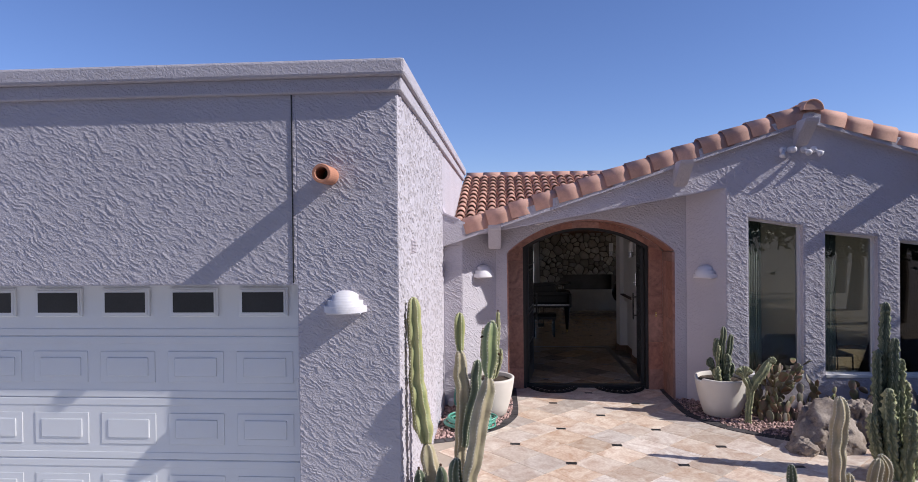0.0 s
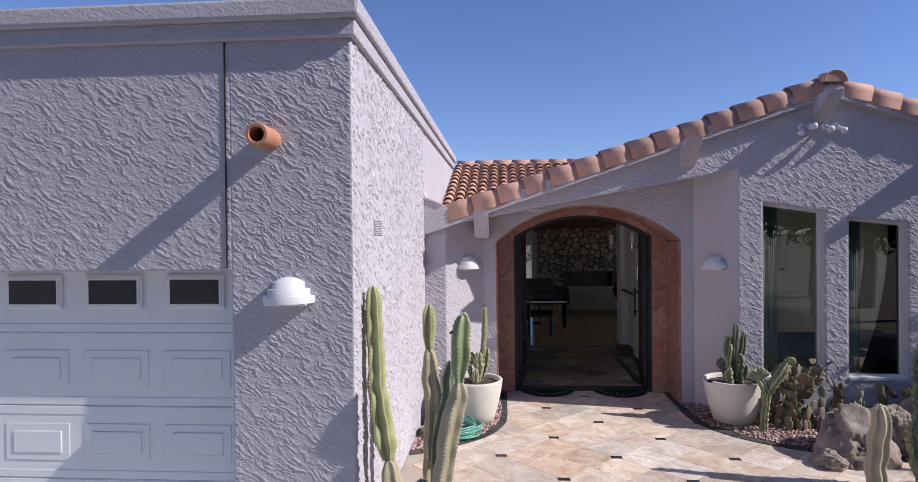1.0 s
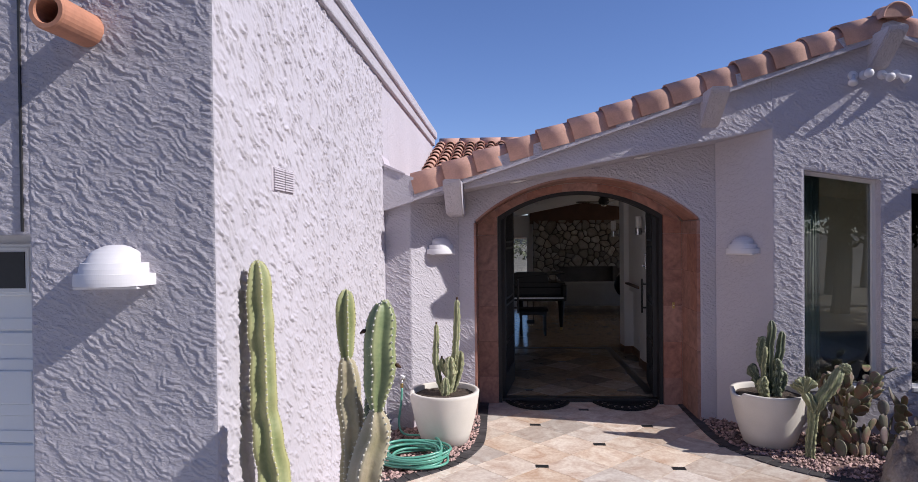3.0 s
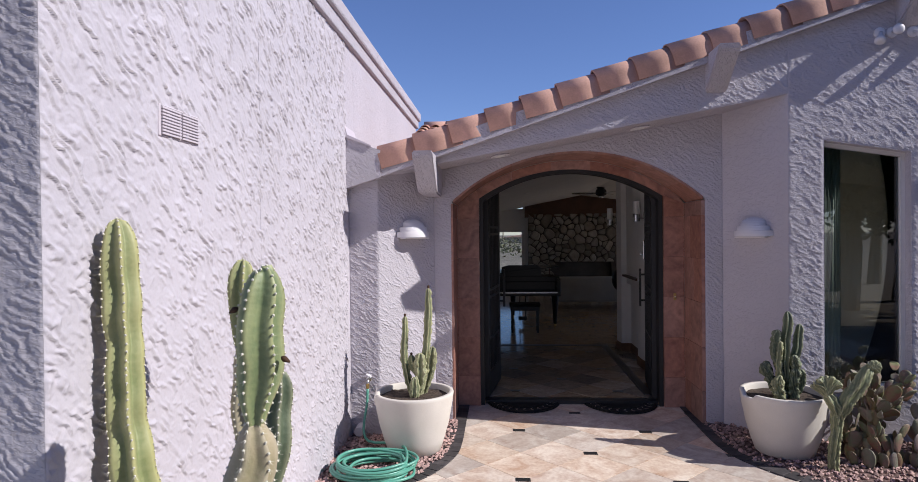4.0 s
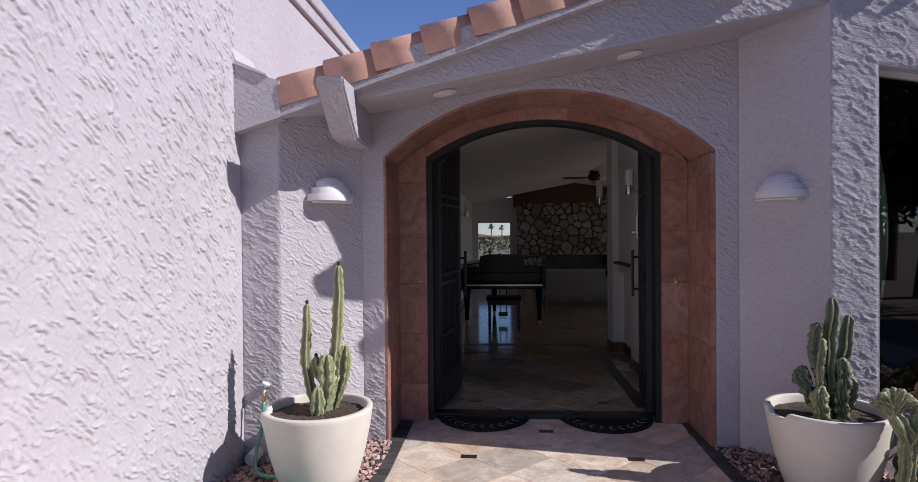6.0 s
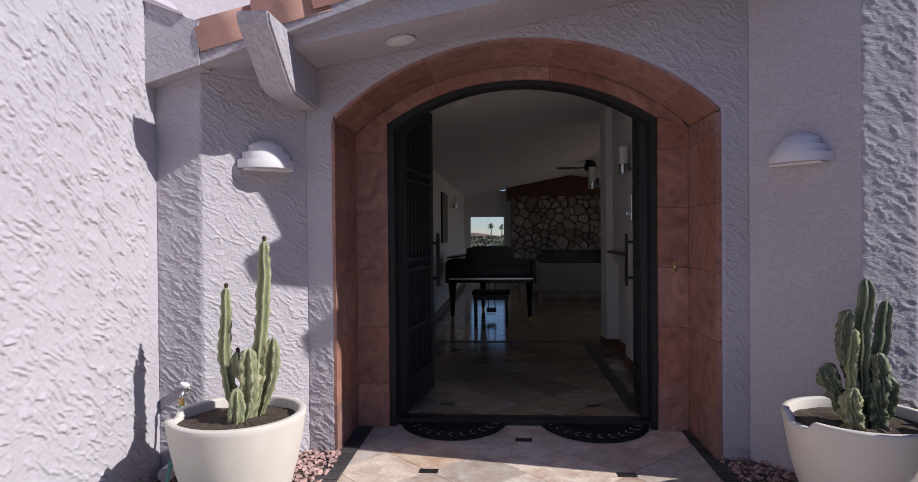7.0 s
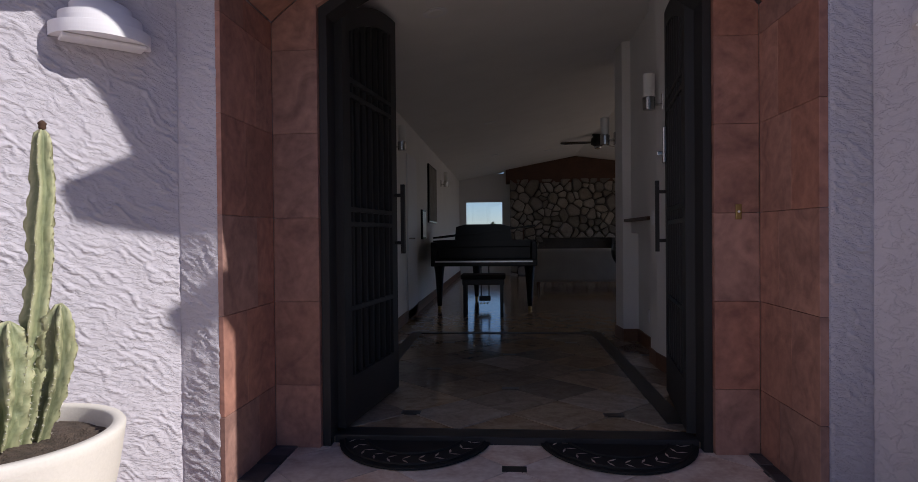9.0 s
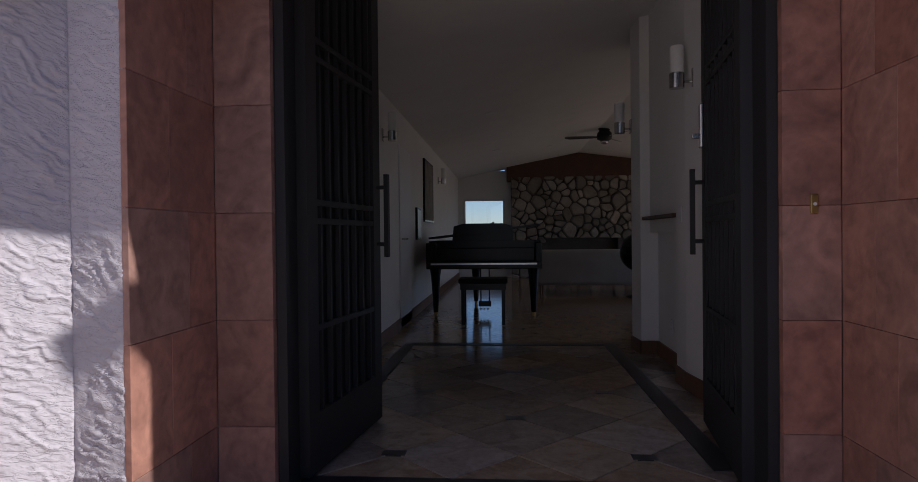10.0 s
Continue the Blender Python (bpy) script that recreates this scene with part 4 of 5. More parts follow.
for pts, ribs, bumpy, skin in (
        ([(0.0, 0, z, 0.03), (0.01, 0, 0.72, 0.036), (0.02, 0.0, 0.95, 0.042), (0.035, 0, 1.08, 0.042), (0.03, 0, 1.165, 0.030)], 6, 0.12, "cactus_dark"),
        ([(0.05, 0.02, 0.60, 0.024), (0.085, 0.02, 0.74, 0.034), (0.125, 0.02, 0.90, 0.042), (0.14, 0.02, 1.06, 0.034)], 6, 0.14, "cactus_dark"),
        ([(-0.03, -0.02, z, 0.03), (-0.045, -0.02, 0.68, 0.030), (-0.075, -0.02, 0.84, 0.040), (-0.06, -0.02, 1.02, 0.034)], 5, 0.45, "cactus_dark"),
        ([(-0.06, -0.04, 0.60, 0.02), (-0.065, -0.05, 0.75, 0.026), (-0.05, -0.05, 0.93, 0.022)], 5, 0.5, "cactus_olive"),
        ([(0.05, -0.06, z, 0.04), (0.05, -0.06, 0.6, 0.046), (0.07, -0.06, 0.72, 0.036), (0.05, -0.06, 0.82, 0.026)], 5, 0.55, "cactus_dark"),
        ([(-0.06, -0.09, z, 0.045), (-0.08, -0.09, 0.56, 0.046), (-0.075, -0.09, 0.66, 0.032)], 5, 0.55, "cactus_olive"),
        ([(0.10, -0.03, 0.50, 0.02), (0.12, -0.04, 0.60, 0.034), (0.115, -0.04, 0.70, 0.026)], 5, 0.5, "cactus_dark"),
        ([(-0.06, 0.0, 0.5, 0.03), (-0.12, 0.0, 0.64, 0.036), (-0.145, 0.0, 0.76, 0.030)], 5, 0.6, "cactus_dark"),
        ([(-0.11, 0.0, 0.60, 0.02), (-0.165, 0.0, 0.68, 0.030), (-0.17, 0.0, 0.74, 0.02)], 5, 0.6, "cactus_dark")):
    stem(c, pts, ribs, 0.42, skin, bumpy=bumpy, gap=0.02, spike=0.007)
thing(c, "knobbly grey-green cactus growing in a planter", "cactus")

# crested cactus in the bed: a forked stem with cockscomb ends
c = empty("crested_cactus")
Y = 6.75
stem(c, [(3.215, Y, 0.0, 0.038), (3.218, Y, 0.12, 0.040), (3.235, Y, 0.30, 0.042), (3.25, Y, 0.47, 0.052)], 7, 0.32, "cactus_olive", bumpy=0.22, gap=0.03, spike=0.006)
stem(c, [(3.25, Y, 0.42, 0.04), (3.31, Y - 0.01, 0.54, 0.062), (3.385, Y - 0.01, 0.64, 0.060), (3.46, Y, 0.75, 0.05), (3.50, Y, 0.80, 0.045)], 6, 0.30, "cactus_olive", bumpy=0.14, gap=0.03, spike=0.006)
stem(c, [(3.245, Y, 0.42, 0.04), (3.215, Y, 0.52, 0.05), (3.18, Y, 0.60, 0.055)], 6, 0.30, "cactus_olive", bumpy=0.14, gap=0.03, spike=0.006)
for i in range(9):
    a = radians(172 - 19 * i)
    stem(c, [(3.175, Y, 0.585, 0.028), (3.172 + 0.055 * math.cos(a), Y - 0.012 * (i % 2), 0.625 + 0.05 * math.sin(a), 0.030), (3.168 + 0.105 * math.cos(a), Y - 0.02 * (i % 3), 0.635 + 0.095 * math.sin(a), 0.026)], 4, 0.25, "cactus_olive", bumpy=0.2, gap=0.03, spike=0.005, turn=0.4 * i)
for i in range(6):
    a = radians(150 - 38 * i)
    stem(c, [(3.49, Y, 0.785, 0.03), (3.50 + 0.03 * math.cos(a), Y - 0.015, 0.795 + 0.03 * math.sin(a), 0.028), (3.505 + 0.055 * math.cos(a), Y - 0.02, 0.795 + 0.055 * math.sin(a), 0.022)], 5, 0.25, "cactus_olive", bumpy=0.25, gap=0.03, spike=0.005)
thing(c, "yellow-green crested cactus, forked, with cockscomb ends", "cactus")


# prickly pears: flat oval pads joined edge to edge
def pad_mesh(hold):
    bm = bmesh.new()
    bmesh.ops.create_uvsphere(bm, u_segments=12, v_segments=8, radius=1)
    for v in bm.verts:
        w = 0.86 + 0.14 * v.co.z
        v.co = Vector((v.co.x * 0.056 * w, v.co.y * 0.009 + 0.012 * v.co.x * v.co.x, (v.co.z + 1) * 0.074))
    return part("pad", bm, "pad", hold, smooth=True)


def prickly_pear(x, y, count, spread, height, seed, label):
    rng = random.Random(seed)
    hold = empty("prickly_pear", x, y, 0)
    first, ends = None, []
    for i in range(count):
        if not ends or rng.random() < 0.2:
            m = pose(rng.uniform(-spread, spread), rng.uniform(-0.2, 0.2), 0.0, rng.uniform(-16, 16), rng.uniform(-16, 16), rng.uniform(-60, 60))
        else:
            for _ in range(8):
                src = rng.choice(ends)
                a = rng.uniform(-42, 42)
                m = src @ Matrix.Translation((0.044 * math.sin(radians(a)), 0, 0.062 + 0.06 * math.cos(radians(a)))) @ pose(0, 0, 0, rng.uniform(-17, 17), a * 0.85, rng.uniform(-50, 50))
                tipz = (m @ Vector((0, 0, 0.15))).z
                if (m @ Vector()).z + 0.07 < tipz < height:
                    break
            else:
                continue
        s = rng.uniform(0.62, 1.08)
        ends.append(m)
        m = m @ Matrix.Diagonal((s, 1, s, 1))
        if first is None:
            first = pad_mesh(hold)
            first.matrix_basis = m
        else:
            share("pad", first, hold, m)
    return thing(hold, label, "cactus", "prickly pears in the bed")


prickly_pear(3.86, 6.98, 300, 0.44, 0.80, 4, "purplish green prickly pear cactus in the gravel bed")
prickly_pear(4.85, 6.95, 90, 0.30, 0.50, 9, "low prickly pear cactus among boulders")
prickly_pear(5.6, 6.75, 90, 0.35, 0.55, 12, "low prickly pear cactus among boulders")

# columns in the near bed
c = empty("column_cactus")
stem(c, [(3.07, 4.44, 0.0, 0.065), (3.08, 4.44, 0.4, 0.07), (3.10, 4.44, 0.75, 0.072), (3.10, 4.44, 0.955, 0.055)], 7, 0.3, "cactus_old")
stem(c, [(3.16, 4.42, 0.0, 0.04), (3.17, 4.42, 0.20, 0.045), (3.17, 4.42, 0.29, 0.03)], 6, 0.35, "cactus_old")
thing(c, "short corky column cactus in a bed", "cactus")
c = empty("column_cactus")
stem(c, [(3.40, 4.5, 0.0, 0.05), (3.43, 4.5, 0.25, 0.06), (3.46, 4.5, 0.40, 0.045)], 7, 0.35, "cactus_old")
stem(c, [(3.52, 4.55, 0.0, 0.04), (3.56, 4.55, 0.28, 0.05), (3.5, 4.55, 0.42, 0.03)], 7, 0.35, "cactus_old")
thing(c, "small curved column cactus in a bed", "cactus")
c = empty("column_cactus")
stem(c, [(2.76, 4.6, 0.0, 0.035), (2.765, 4.6, 0.16, 0.045), (2.76, 4.6, 0.30, 0.03)], 7, 0.35, "cactus_dark")
thing(c, "small grey-green column cactus in a bed", "cactus")
c = empty("monstrose_cactus")
for x, y, top, r in ((3.93, 5.2, 1.70, 0.052), (3.83, 5.15, 1.24, 0.050), (4.04, 5.15, 1.15, 0.054), (3.88, 5.05, 0.88, 0.060), (4.19, 5.05, 0.58, 0.06), (4.05, 4.98, 0.70, 0.06), (4.31, 5.1, 0.5, 0.055), (3.97, 5.12, 1.36, 0.05), (3.76, 5.1, 0.62, 0.055), (4.12, 5.2, 0.92, 0.055)):
    stem(c, [(x * .3 + 3.96 * .7, y, 0.0, r), (x * .8 + 3.96 * .2, y, top * 0.5, r * 1.05), (x, y, top * 0.85, r * 0.9), (x + 0.01, y, top, r * 0.7)], 5, 0.42, "cactus_olive" if r > 0.053 else "cactus_dark", bumpy=0.55, gap=0.03, spike=0.010)
thing(c, "tall dark knobbly monstrose cactus cluster", "cactus")


# boulders
def boulder(x, y, z, a, b, h, seed):
    bm = bmesh.new()
    bmesh.ops.create_icosphere(bm, subdivisions=5, radius=1)
    rng = random.Random(seed * 7)
    planes = [(Vector((rng.gauss(0, 1), rng.gauss(0, 1), rng.gauss(0.2, 0.8))).normalized(), rng.uniform(0.66, 0.92)) for _ in range(13)]
    for v in bm.verts:
        d = v.co.normalized()
        k = 1 + 0.34 * noise.noise(d * 1.3 + Vector((seed, 0, 0))) + 0.16 * noise.noise(d * 3 + Vector((0, seed, 0))) - 0.24 * abs(noise.noise(d * 4.5 + Vector((0, 0, seed))))
        k -= 0.10 * (1 - abs(noise.noise(d * 2.1 + Vector((seed, seed, 0)))) * 4) * (abs(noise.noise(d * 2.1 + Vector((seed, seed, 0)))) < 0.06)
        k = min(k, 1.08 + 0.1 * noise.noise(Vector((round(d.x * 1.6), round(d.y * 1.6), seed))))
        q = d * k
        for cut, far in planes:
            over = q.dot(cut) - far
            if over > 0:
                q -= cut * over * 0.88
        q *= 1 + 0.07 * noise.noise(q * 4 + Vector((seed, 0, 0))) - 0.05 * abs(noise.noise(q * 9 + Vector((0, seed, 0)))) + 0.02 * noise.noise(q * 17) + 0.008 * noise.noise(q * 36)
        v.co = Vector((q.x * a, q.y * b, q.z * h)) * 1.12
    ob = obj("boulder", bm, "rock", smooth=True)
    ob.matrix_basis = pose(x, y, z, 0, 0, seed * 47)
    return thing(ob, "weathered brown boulder in the cactus bed", "boulder", "boulders in the bed")


for i, a in enumerate(((3.80, 6.08, 0.08, 0.48, 0.36, 0.36), (4.35, 6.45, 0.12, 0.33, 0.28, 0.30), (4.55, 6.0, 0.06, 0.34, 0.28, 0.25), (4.95, 6.75, 0.14, 0.38, 0.3, 0.36), (5.45, 6.3, 0.12, 0.42, 0.35, 0.38),
                       (5.05, 5.9, 0.06, 0.36, 0.3, 0.3), (5.95, 6.6, 0.15, 0.45, 0.4, 0.45), (4.75, 5.4, 0.04, 0.32, 0.28, 0.24), (5.5, 5.3, 0.05, 0.45, 0.35, 0.35), (3.42, 5.78, 0.03, 0.17, 0.14, 0.12))):
    boulder(*a, i + 1)

# ---------------------------------------------------------------- hose, tap, pipe stub
hs = empty("garden_hose")
rng = random.Random(3)
pts = []
for k in range(10 * 18):
    a = 2 * math.pi * k / 18
    lay = k // 18
    wob = 0.035 * math.sin(a * 0.37 + lay) + 0.03 * math.sin(a * 1.13 + 1.7 * lay)
    r = 0.275 + wob - 0.008 * (lay % 4)
    pts.append((-0.24 + r * math.cos(a) + 0.02 * math.sin(lay * 2.1), 6.50 + 0.85 * r * math.sin(a) + 0.02 * math.cos(lay * 1.3), 0.045 + 0.010 * lay + 0.006 * math.sin(a * 2 + lay)))
pts += [(-0.05, 6.75, 0.13), (-0.20, 6.95, 0.10), (-0.42, 7.1, 0.06), (-0.50, 7.25, 0.12), (-0.49, 7.34, 0.30), (-0.485, 7.36, 0.46)]
line = smooth_line(pts, 3)
part("tube", tube([tuple(p) for p in line], 0.0115, 8), "hose", hs, smooth=True)
part("coupling", tube([(-0.485, 7.36, 0.45), (-0.485, 7.362, 0.49)], 0.016, 10), "brass", hs)
thing(hs, "coiled green garden hose lying on the gravel", "hose")
tp = empty("garden_tap", -0.485, FRONT, 0.52)
part("spout", tube([(0, 0, 0), (0, -0.05, 0.005), (0, -0.07, -0.02), (0, -0.07, -0.04)], 0.011, 10), "chrome", tp, smooth=True)
part("handle", lathe([(0.004, 0), (0.028, 0.004), (0.028, 0.012), (0.004, 0.016)], 12), "lamp", tp).matrix_basis = pose(0.0, -0.035, 0.03, 0, 25, 0)
part("flange", lathe([(0.025, 0), (0.025, 0.006)], 16), "chrome", tp).matrix_basis = pose(0, 0, 0, 90)
thing(tp, "chrome garden tap on the stucco wall", "tap")
pv = empty("drain_stub", -0.56, 7.33, 0.0)
part("pipe", tube([(0, 0.10, 0.08), (0, -0.02, 0.07)], 0.042, 18), "lamp", pv)
thing(pv, "white plastic drain pipe stub near the ground", "drain pipe")

# ---------------------------------------------------------------- beds with gravel
LEFT = [(0.29, 8.46), (0.29, 7.9), (0.29, 7.25), (0.25, 6.92), (0.10, 6.56), (-0.14, 6.30), (-0.42, 6.07), (-0.70, 5.95)]
RIGHT = [(2.635, 8.46), (2.62, 7.9), (2.62, 7.28), (2.71, 6.93), (2.94, 6.58), (3.30, 6.30), (3.78, 6.06), (4.5, 5.85), (5.4, 5.0), (6.5, 4.5)]


def bed(loop, count, seed, label):
    bm = prism(loop, 2, -0.02, 0.008)
    structure(obj("gravel_bed", bm, "bed"), label, "ground")
    rng = random.Random(seed)
    xs, ys = [p[0] for p in loop], [p[1] for p in loop]
    vs, fs = [], []

    def inside(x, y):
        hit = False
        for (x0, y0), (x1, y1) in zip(loop, loop[1:] + loop[:1]):
            if (y0 > y) != (y1 > y) and x < (x1 - x0) * (y - y0) / (y1 - y0) + x0:
                hit = not hit
        return hit
    made = 0
    while made < count:
        x, y = rng.uniform(min(xs), max(xs)), rng.uniform(min(ys), max(ys))
        if not inside(x, y):
            continue
        made += 1
        r = rng.uniform(0.009, 0.022)
        b = len(vs)
        for d in ((1, 0, 0), (-1, 0, 0), (0, 1, 0), (0, -1, 0), (0, 0, .8), (0, 0, -.8), (.6, .6, .45), (-.6, -.55, .4)):
            vs.append((x + r * (d[0] + rng.uniform(-.3, .3)), y + r * (d[1] + rng.uniform(-.3, .3)), 0.012 + r * (d[2] + rng.uniform(-.2, .2)) + rng.uniform(0, .008)))
        fs += [(b + i, b + j, b + k) for i, j, k in ((0, 6, 4), (6, 2, 4), (2, 1, 4), (1, 7, 4), (7, 3, 4), (3, 0, 4), (0, 2, 6), (1, 3, 7), (2, 0, 5), (1, 2, 5), (3, 1, 5), (0, 3, 5))]
    me = bpy.data.meshes.new("gravel")
    me.from_pydata(vs, [], fs)
    me.materials.append(M["gravel"])
    tagged(new("gravel", me), "loose pinkish gravel of small broken stones", "gravel", kind="stuff")


bed([*LEFT[1:], (-0.66, 7.44), (-0.39, 7.44), (0.07, 7.9)], 1500, 5, "planting bed beside the garage wall")
bed([*RIGHT[1:], (6.5, 7.44), (3.2, 7.44), (2.808, 7.9)], 5200, 6, "planting bed below the windows")
bed([(2.6, 4.75), (2.55, 3.9), (5.6, 3.9), (5.6, 4.75)], 1500, 8, "near planting bed with cacti")
bed([(-0.64, 4.45), (-0.64, 3.5), (0.22, 3.5), (0.22, 4.3)], 600, 9, "planting strip at the garage corner")

# ---------------------------------------------------------------- trees out of view, behind and to the right: for window reflections, and added to block sky light
def tree(x, y, h, seed):
    rng = random.Random(seed)
    hold = empty("street_tree", x, y, -0.05)
    part("trunk", tube([(0, 0, 0), (0.1, 0.05, h * 0.25), (0, 0.1, h * 0.45)], [0.22, 0.17, 0.12], 10), "bark", hold)
    vs, fs, hubs = [], [], []
    for i in range(9):
        a = 2 * math.pi * i / 9 + rng.uniform(-.3, .3)
        e = Vector((math.cos(a) * h * rng.uniform(.1, .32), math.sin(a) * h * rng.uniform(.1, .32), h * rng.uniform(.45, .88)))
        hubs.append(e)
        part("limb", tube([(0, 0.08, h * 0.38), e * 0.55 + Vector((0, 0, h * .18)), e], [0.09, 0.05, 0.02], 6), "bark", hold)
    for _ in range(8500):
        c = rng.choice(hubs) + Vector((rng.gauss(0, 1), rng.gauss(0, 1), rng.gauss(0, .8))) * h * 0.085
        d, e = (Vector((rng.gauss(0, 1), rng.gauss(0, 1), rng.gauss(0, 1))).normalized() * 0.105 for _ in range(2))
        b = len(vs)
        vs += [c + d, c + e * .6, c - d, c - e * .6]
        fs.append((b, b + 1, b + 2, b + 3))
    me = bpy.data.meshes.new("crown")
    me.from_pydata(vs, [], fs)
    me.materials.append(M["leaf"])
    cr = new("crown", me)
    cr.parent = hold
    return thing(hold, "dark green leafy tree out of view, mirrored in windows and blocking sky", "tree", "trees across the drive")


for i, (x, y, h) in enumerate(((-7, -11, 9), (-1.5, -12, 10), (3.5, -10.5, 12), (8.5, -11, 13), (13.5, -9, 8), (-13, -10, 8), (11.0, -3.5, 5.6), (10.6, -0.8, 5.2), (10.4, 1.8, 5.0), (10.4, 4.4, 4.8), (10.6, 7.0, 4.6), (7.5, -5.0, 9.5), (11.0, -6.5, 10.0), (5.2, -7.5, 10.0), (8.8, -1.8, 6.0))):
    tree(x, y, h, 30 + i)

# ---------------------------------------------------------------- far view behind the house
rng = random.Random(21)
for x, y, h in ((-1.9, 150, 4.4), (0.6, 158, 4.2), (14, 190, 5), (-16, 170, 5)):
    p = empty("palm_tree", x, y, -0.05)
    part("trunk", tube([(0, 0, 0), (0.05, 0, h * 0.5), (0, 0, h - 0.9)], [0.17, 0.13, 0.11], 8), "bark", p)
    bm = bmesh.new()
    for i in range(46):
        a, e = rng.uniform(0, 6.28), rng.uniform(-0.7, 1.3)
        d = Vector((math.cos(a) * math.cos(e), math.sin(a) * math.cos(e), math.sin(e)))
        s = d.cross(Vector((0, 0, 1))).normalized() * 0.16
        o = Vector((0, 0, h - 0.9))
        L = rng.uniform(0.7, 1.1)
        q = [o + s * .2, o + d * L * .6 + s + Vector((0, 0, .06)), o + d * L - Vector((0, 0, 0.25)), o + d * L * .6 - s + Vector((0, 0, .06)), o - s * .2]
        bm.faces.new([bm.verts.new(v) for v in q])
    part("crown", bm, "leaf", p)
    thing(p, "distant fan palm beyond the house", "palm tree", "far palms")
vs, fs = [], []
for _ in range(7000):
    y = rng.uniform(45, 200)
    x = rng.uniform(-0.22, 0.22) * y
    cl = 0.5 + 0.5 * noise.noise((x * 0.25, y * 0.12, 0))
    z = rng.uniform(0, 0.3 + 1.5 * cl)
    r = rng.uniform(0.1, 0.3)
    b = len(vs)
    vs += [(x + rng.uniform(-r, r), y + rng.uniform(-r, r), z + rng.uniform(-r, r) * .8) for _ in range(4)]
    fs += [(b, b + 1, b + 2), (b, b + 2, b + 3)]
me = bpy.data.meshes.new("shrubs")
me.from_pydata(vs, [], fs)
me.materials.append(M["shrub"])
tagged(new("far_shrubs", me), "low desert shrubs covering the distance", "shrubs", kind="stuff")
for x, y in ((-4, 110), (5, 125)):
    hse = empty("far_house", x, y, -0.03)
    part("wall", box(-4, 4, 0, 6, 0, 1.2), "stone", hse)
    part("roof", prism([(-4.4, 1.2), (4.4, 1.2), (0, 1.8)], 1, -0.3, 6.3), "clay", hse)
    for wx in (-2.2, 0.2, 2.3):
        part("window", box(wx, wx + 0.9, -0.03, 0.0, 0.45, 0.95), "dark", hse)
    thing(hse, "distant low house with clay roof", "house", "far houses")


# ---------------------------------------------------------------- living room things
# stone chimney breast
fp = structure(empty("fireplace"), "rough fieldstone fireplace wall with long dark hearth opening", "fireplace")
X0, X1, Z0, Z1, FY = 1.50, 5.0, 0.03, 2.42, 20.75
HEARTH = (2.35, 4.0, 0.42, 0.96)
bm = bmesh.new()
for a in ((X0, HEARTH[0], FY, 21.0, Z0, Z1), (HEARTH[1], X1, FY, 21.0, Z0, Z1), (HEARTH[0], HEARTH[1], FY, 21.0, Z0, HEARTH[2]), (HEARTH[0], HEARTH[1], FY, 21.0, HEARTH[3], Z1), (HEARTH[0], HEARTH[1], 20.97, 21.0, HEARTH[2], HEARTH[3])):
    box(*a, bm=bm)
part("mortar_bed", bm, "mortar", fp)
rng = random.Random(11)
seeds = []
tries = 0
while len(seeds) < 190 and tries < 20000:
    tries += 1
    q = (rng.uniform(X0, X1), rng.uniform(Z0, Z1))
    d = rng.choice((0.10, 0.13, 0.17, 0.22, 0.30)) * rng.uniform(0.85, 1.15)
    if HEARTH[0] < q[0] < HEARTH[1] and HEARTH[2] < q[1] < HEARTH[3]:
        continue
    if all((q[0] - s[0]) ** 2 + (q[1] - s[1]) ** 2 > (0.5 * (d + s[2])) ** 2 for s in seeds):
        seeds.append((*q, d))
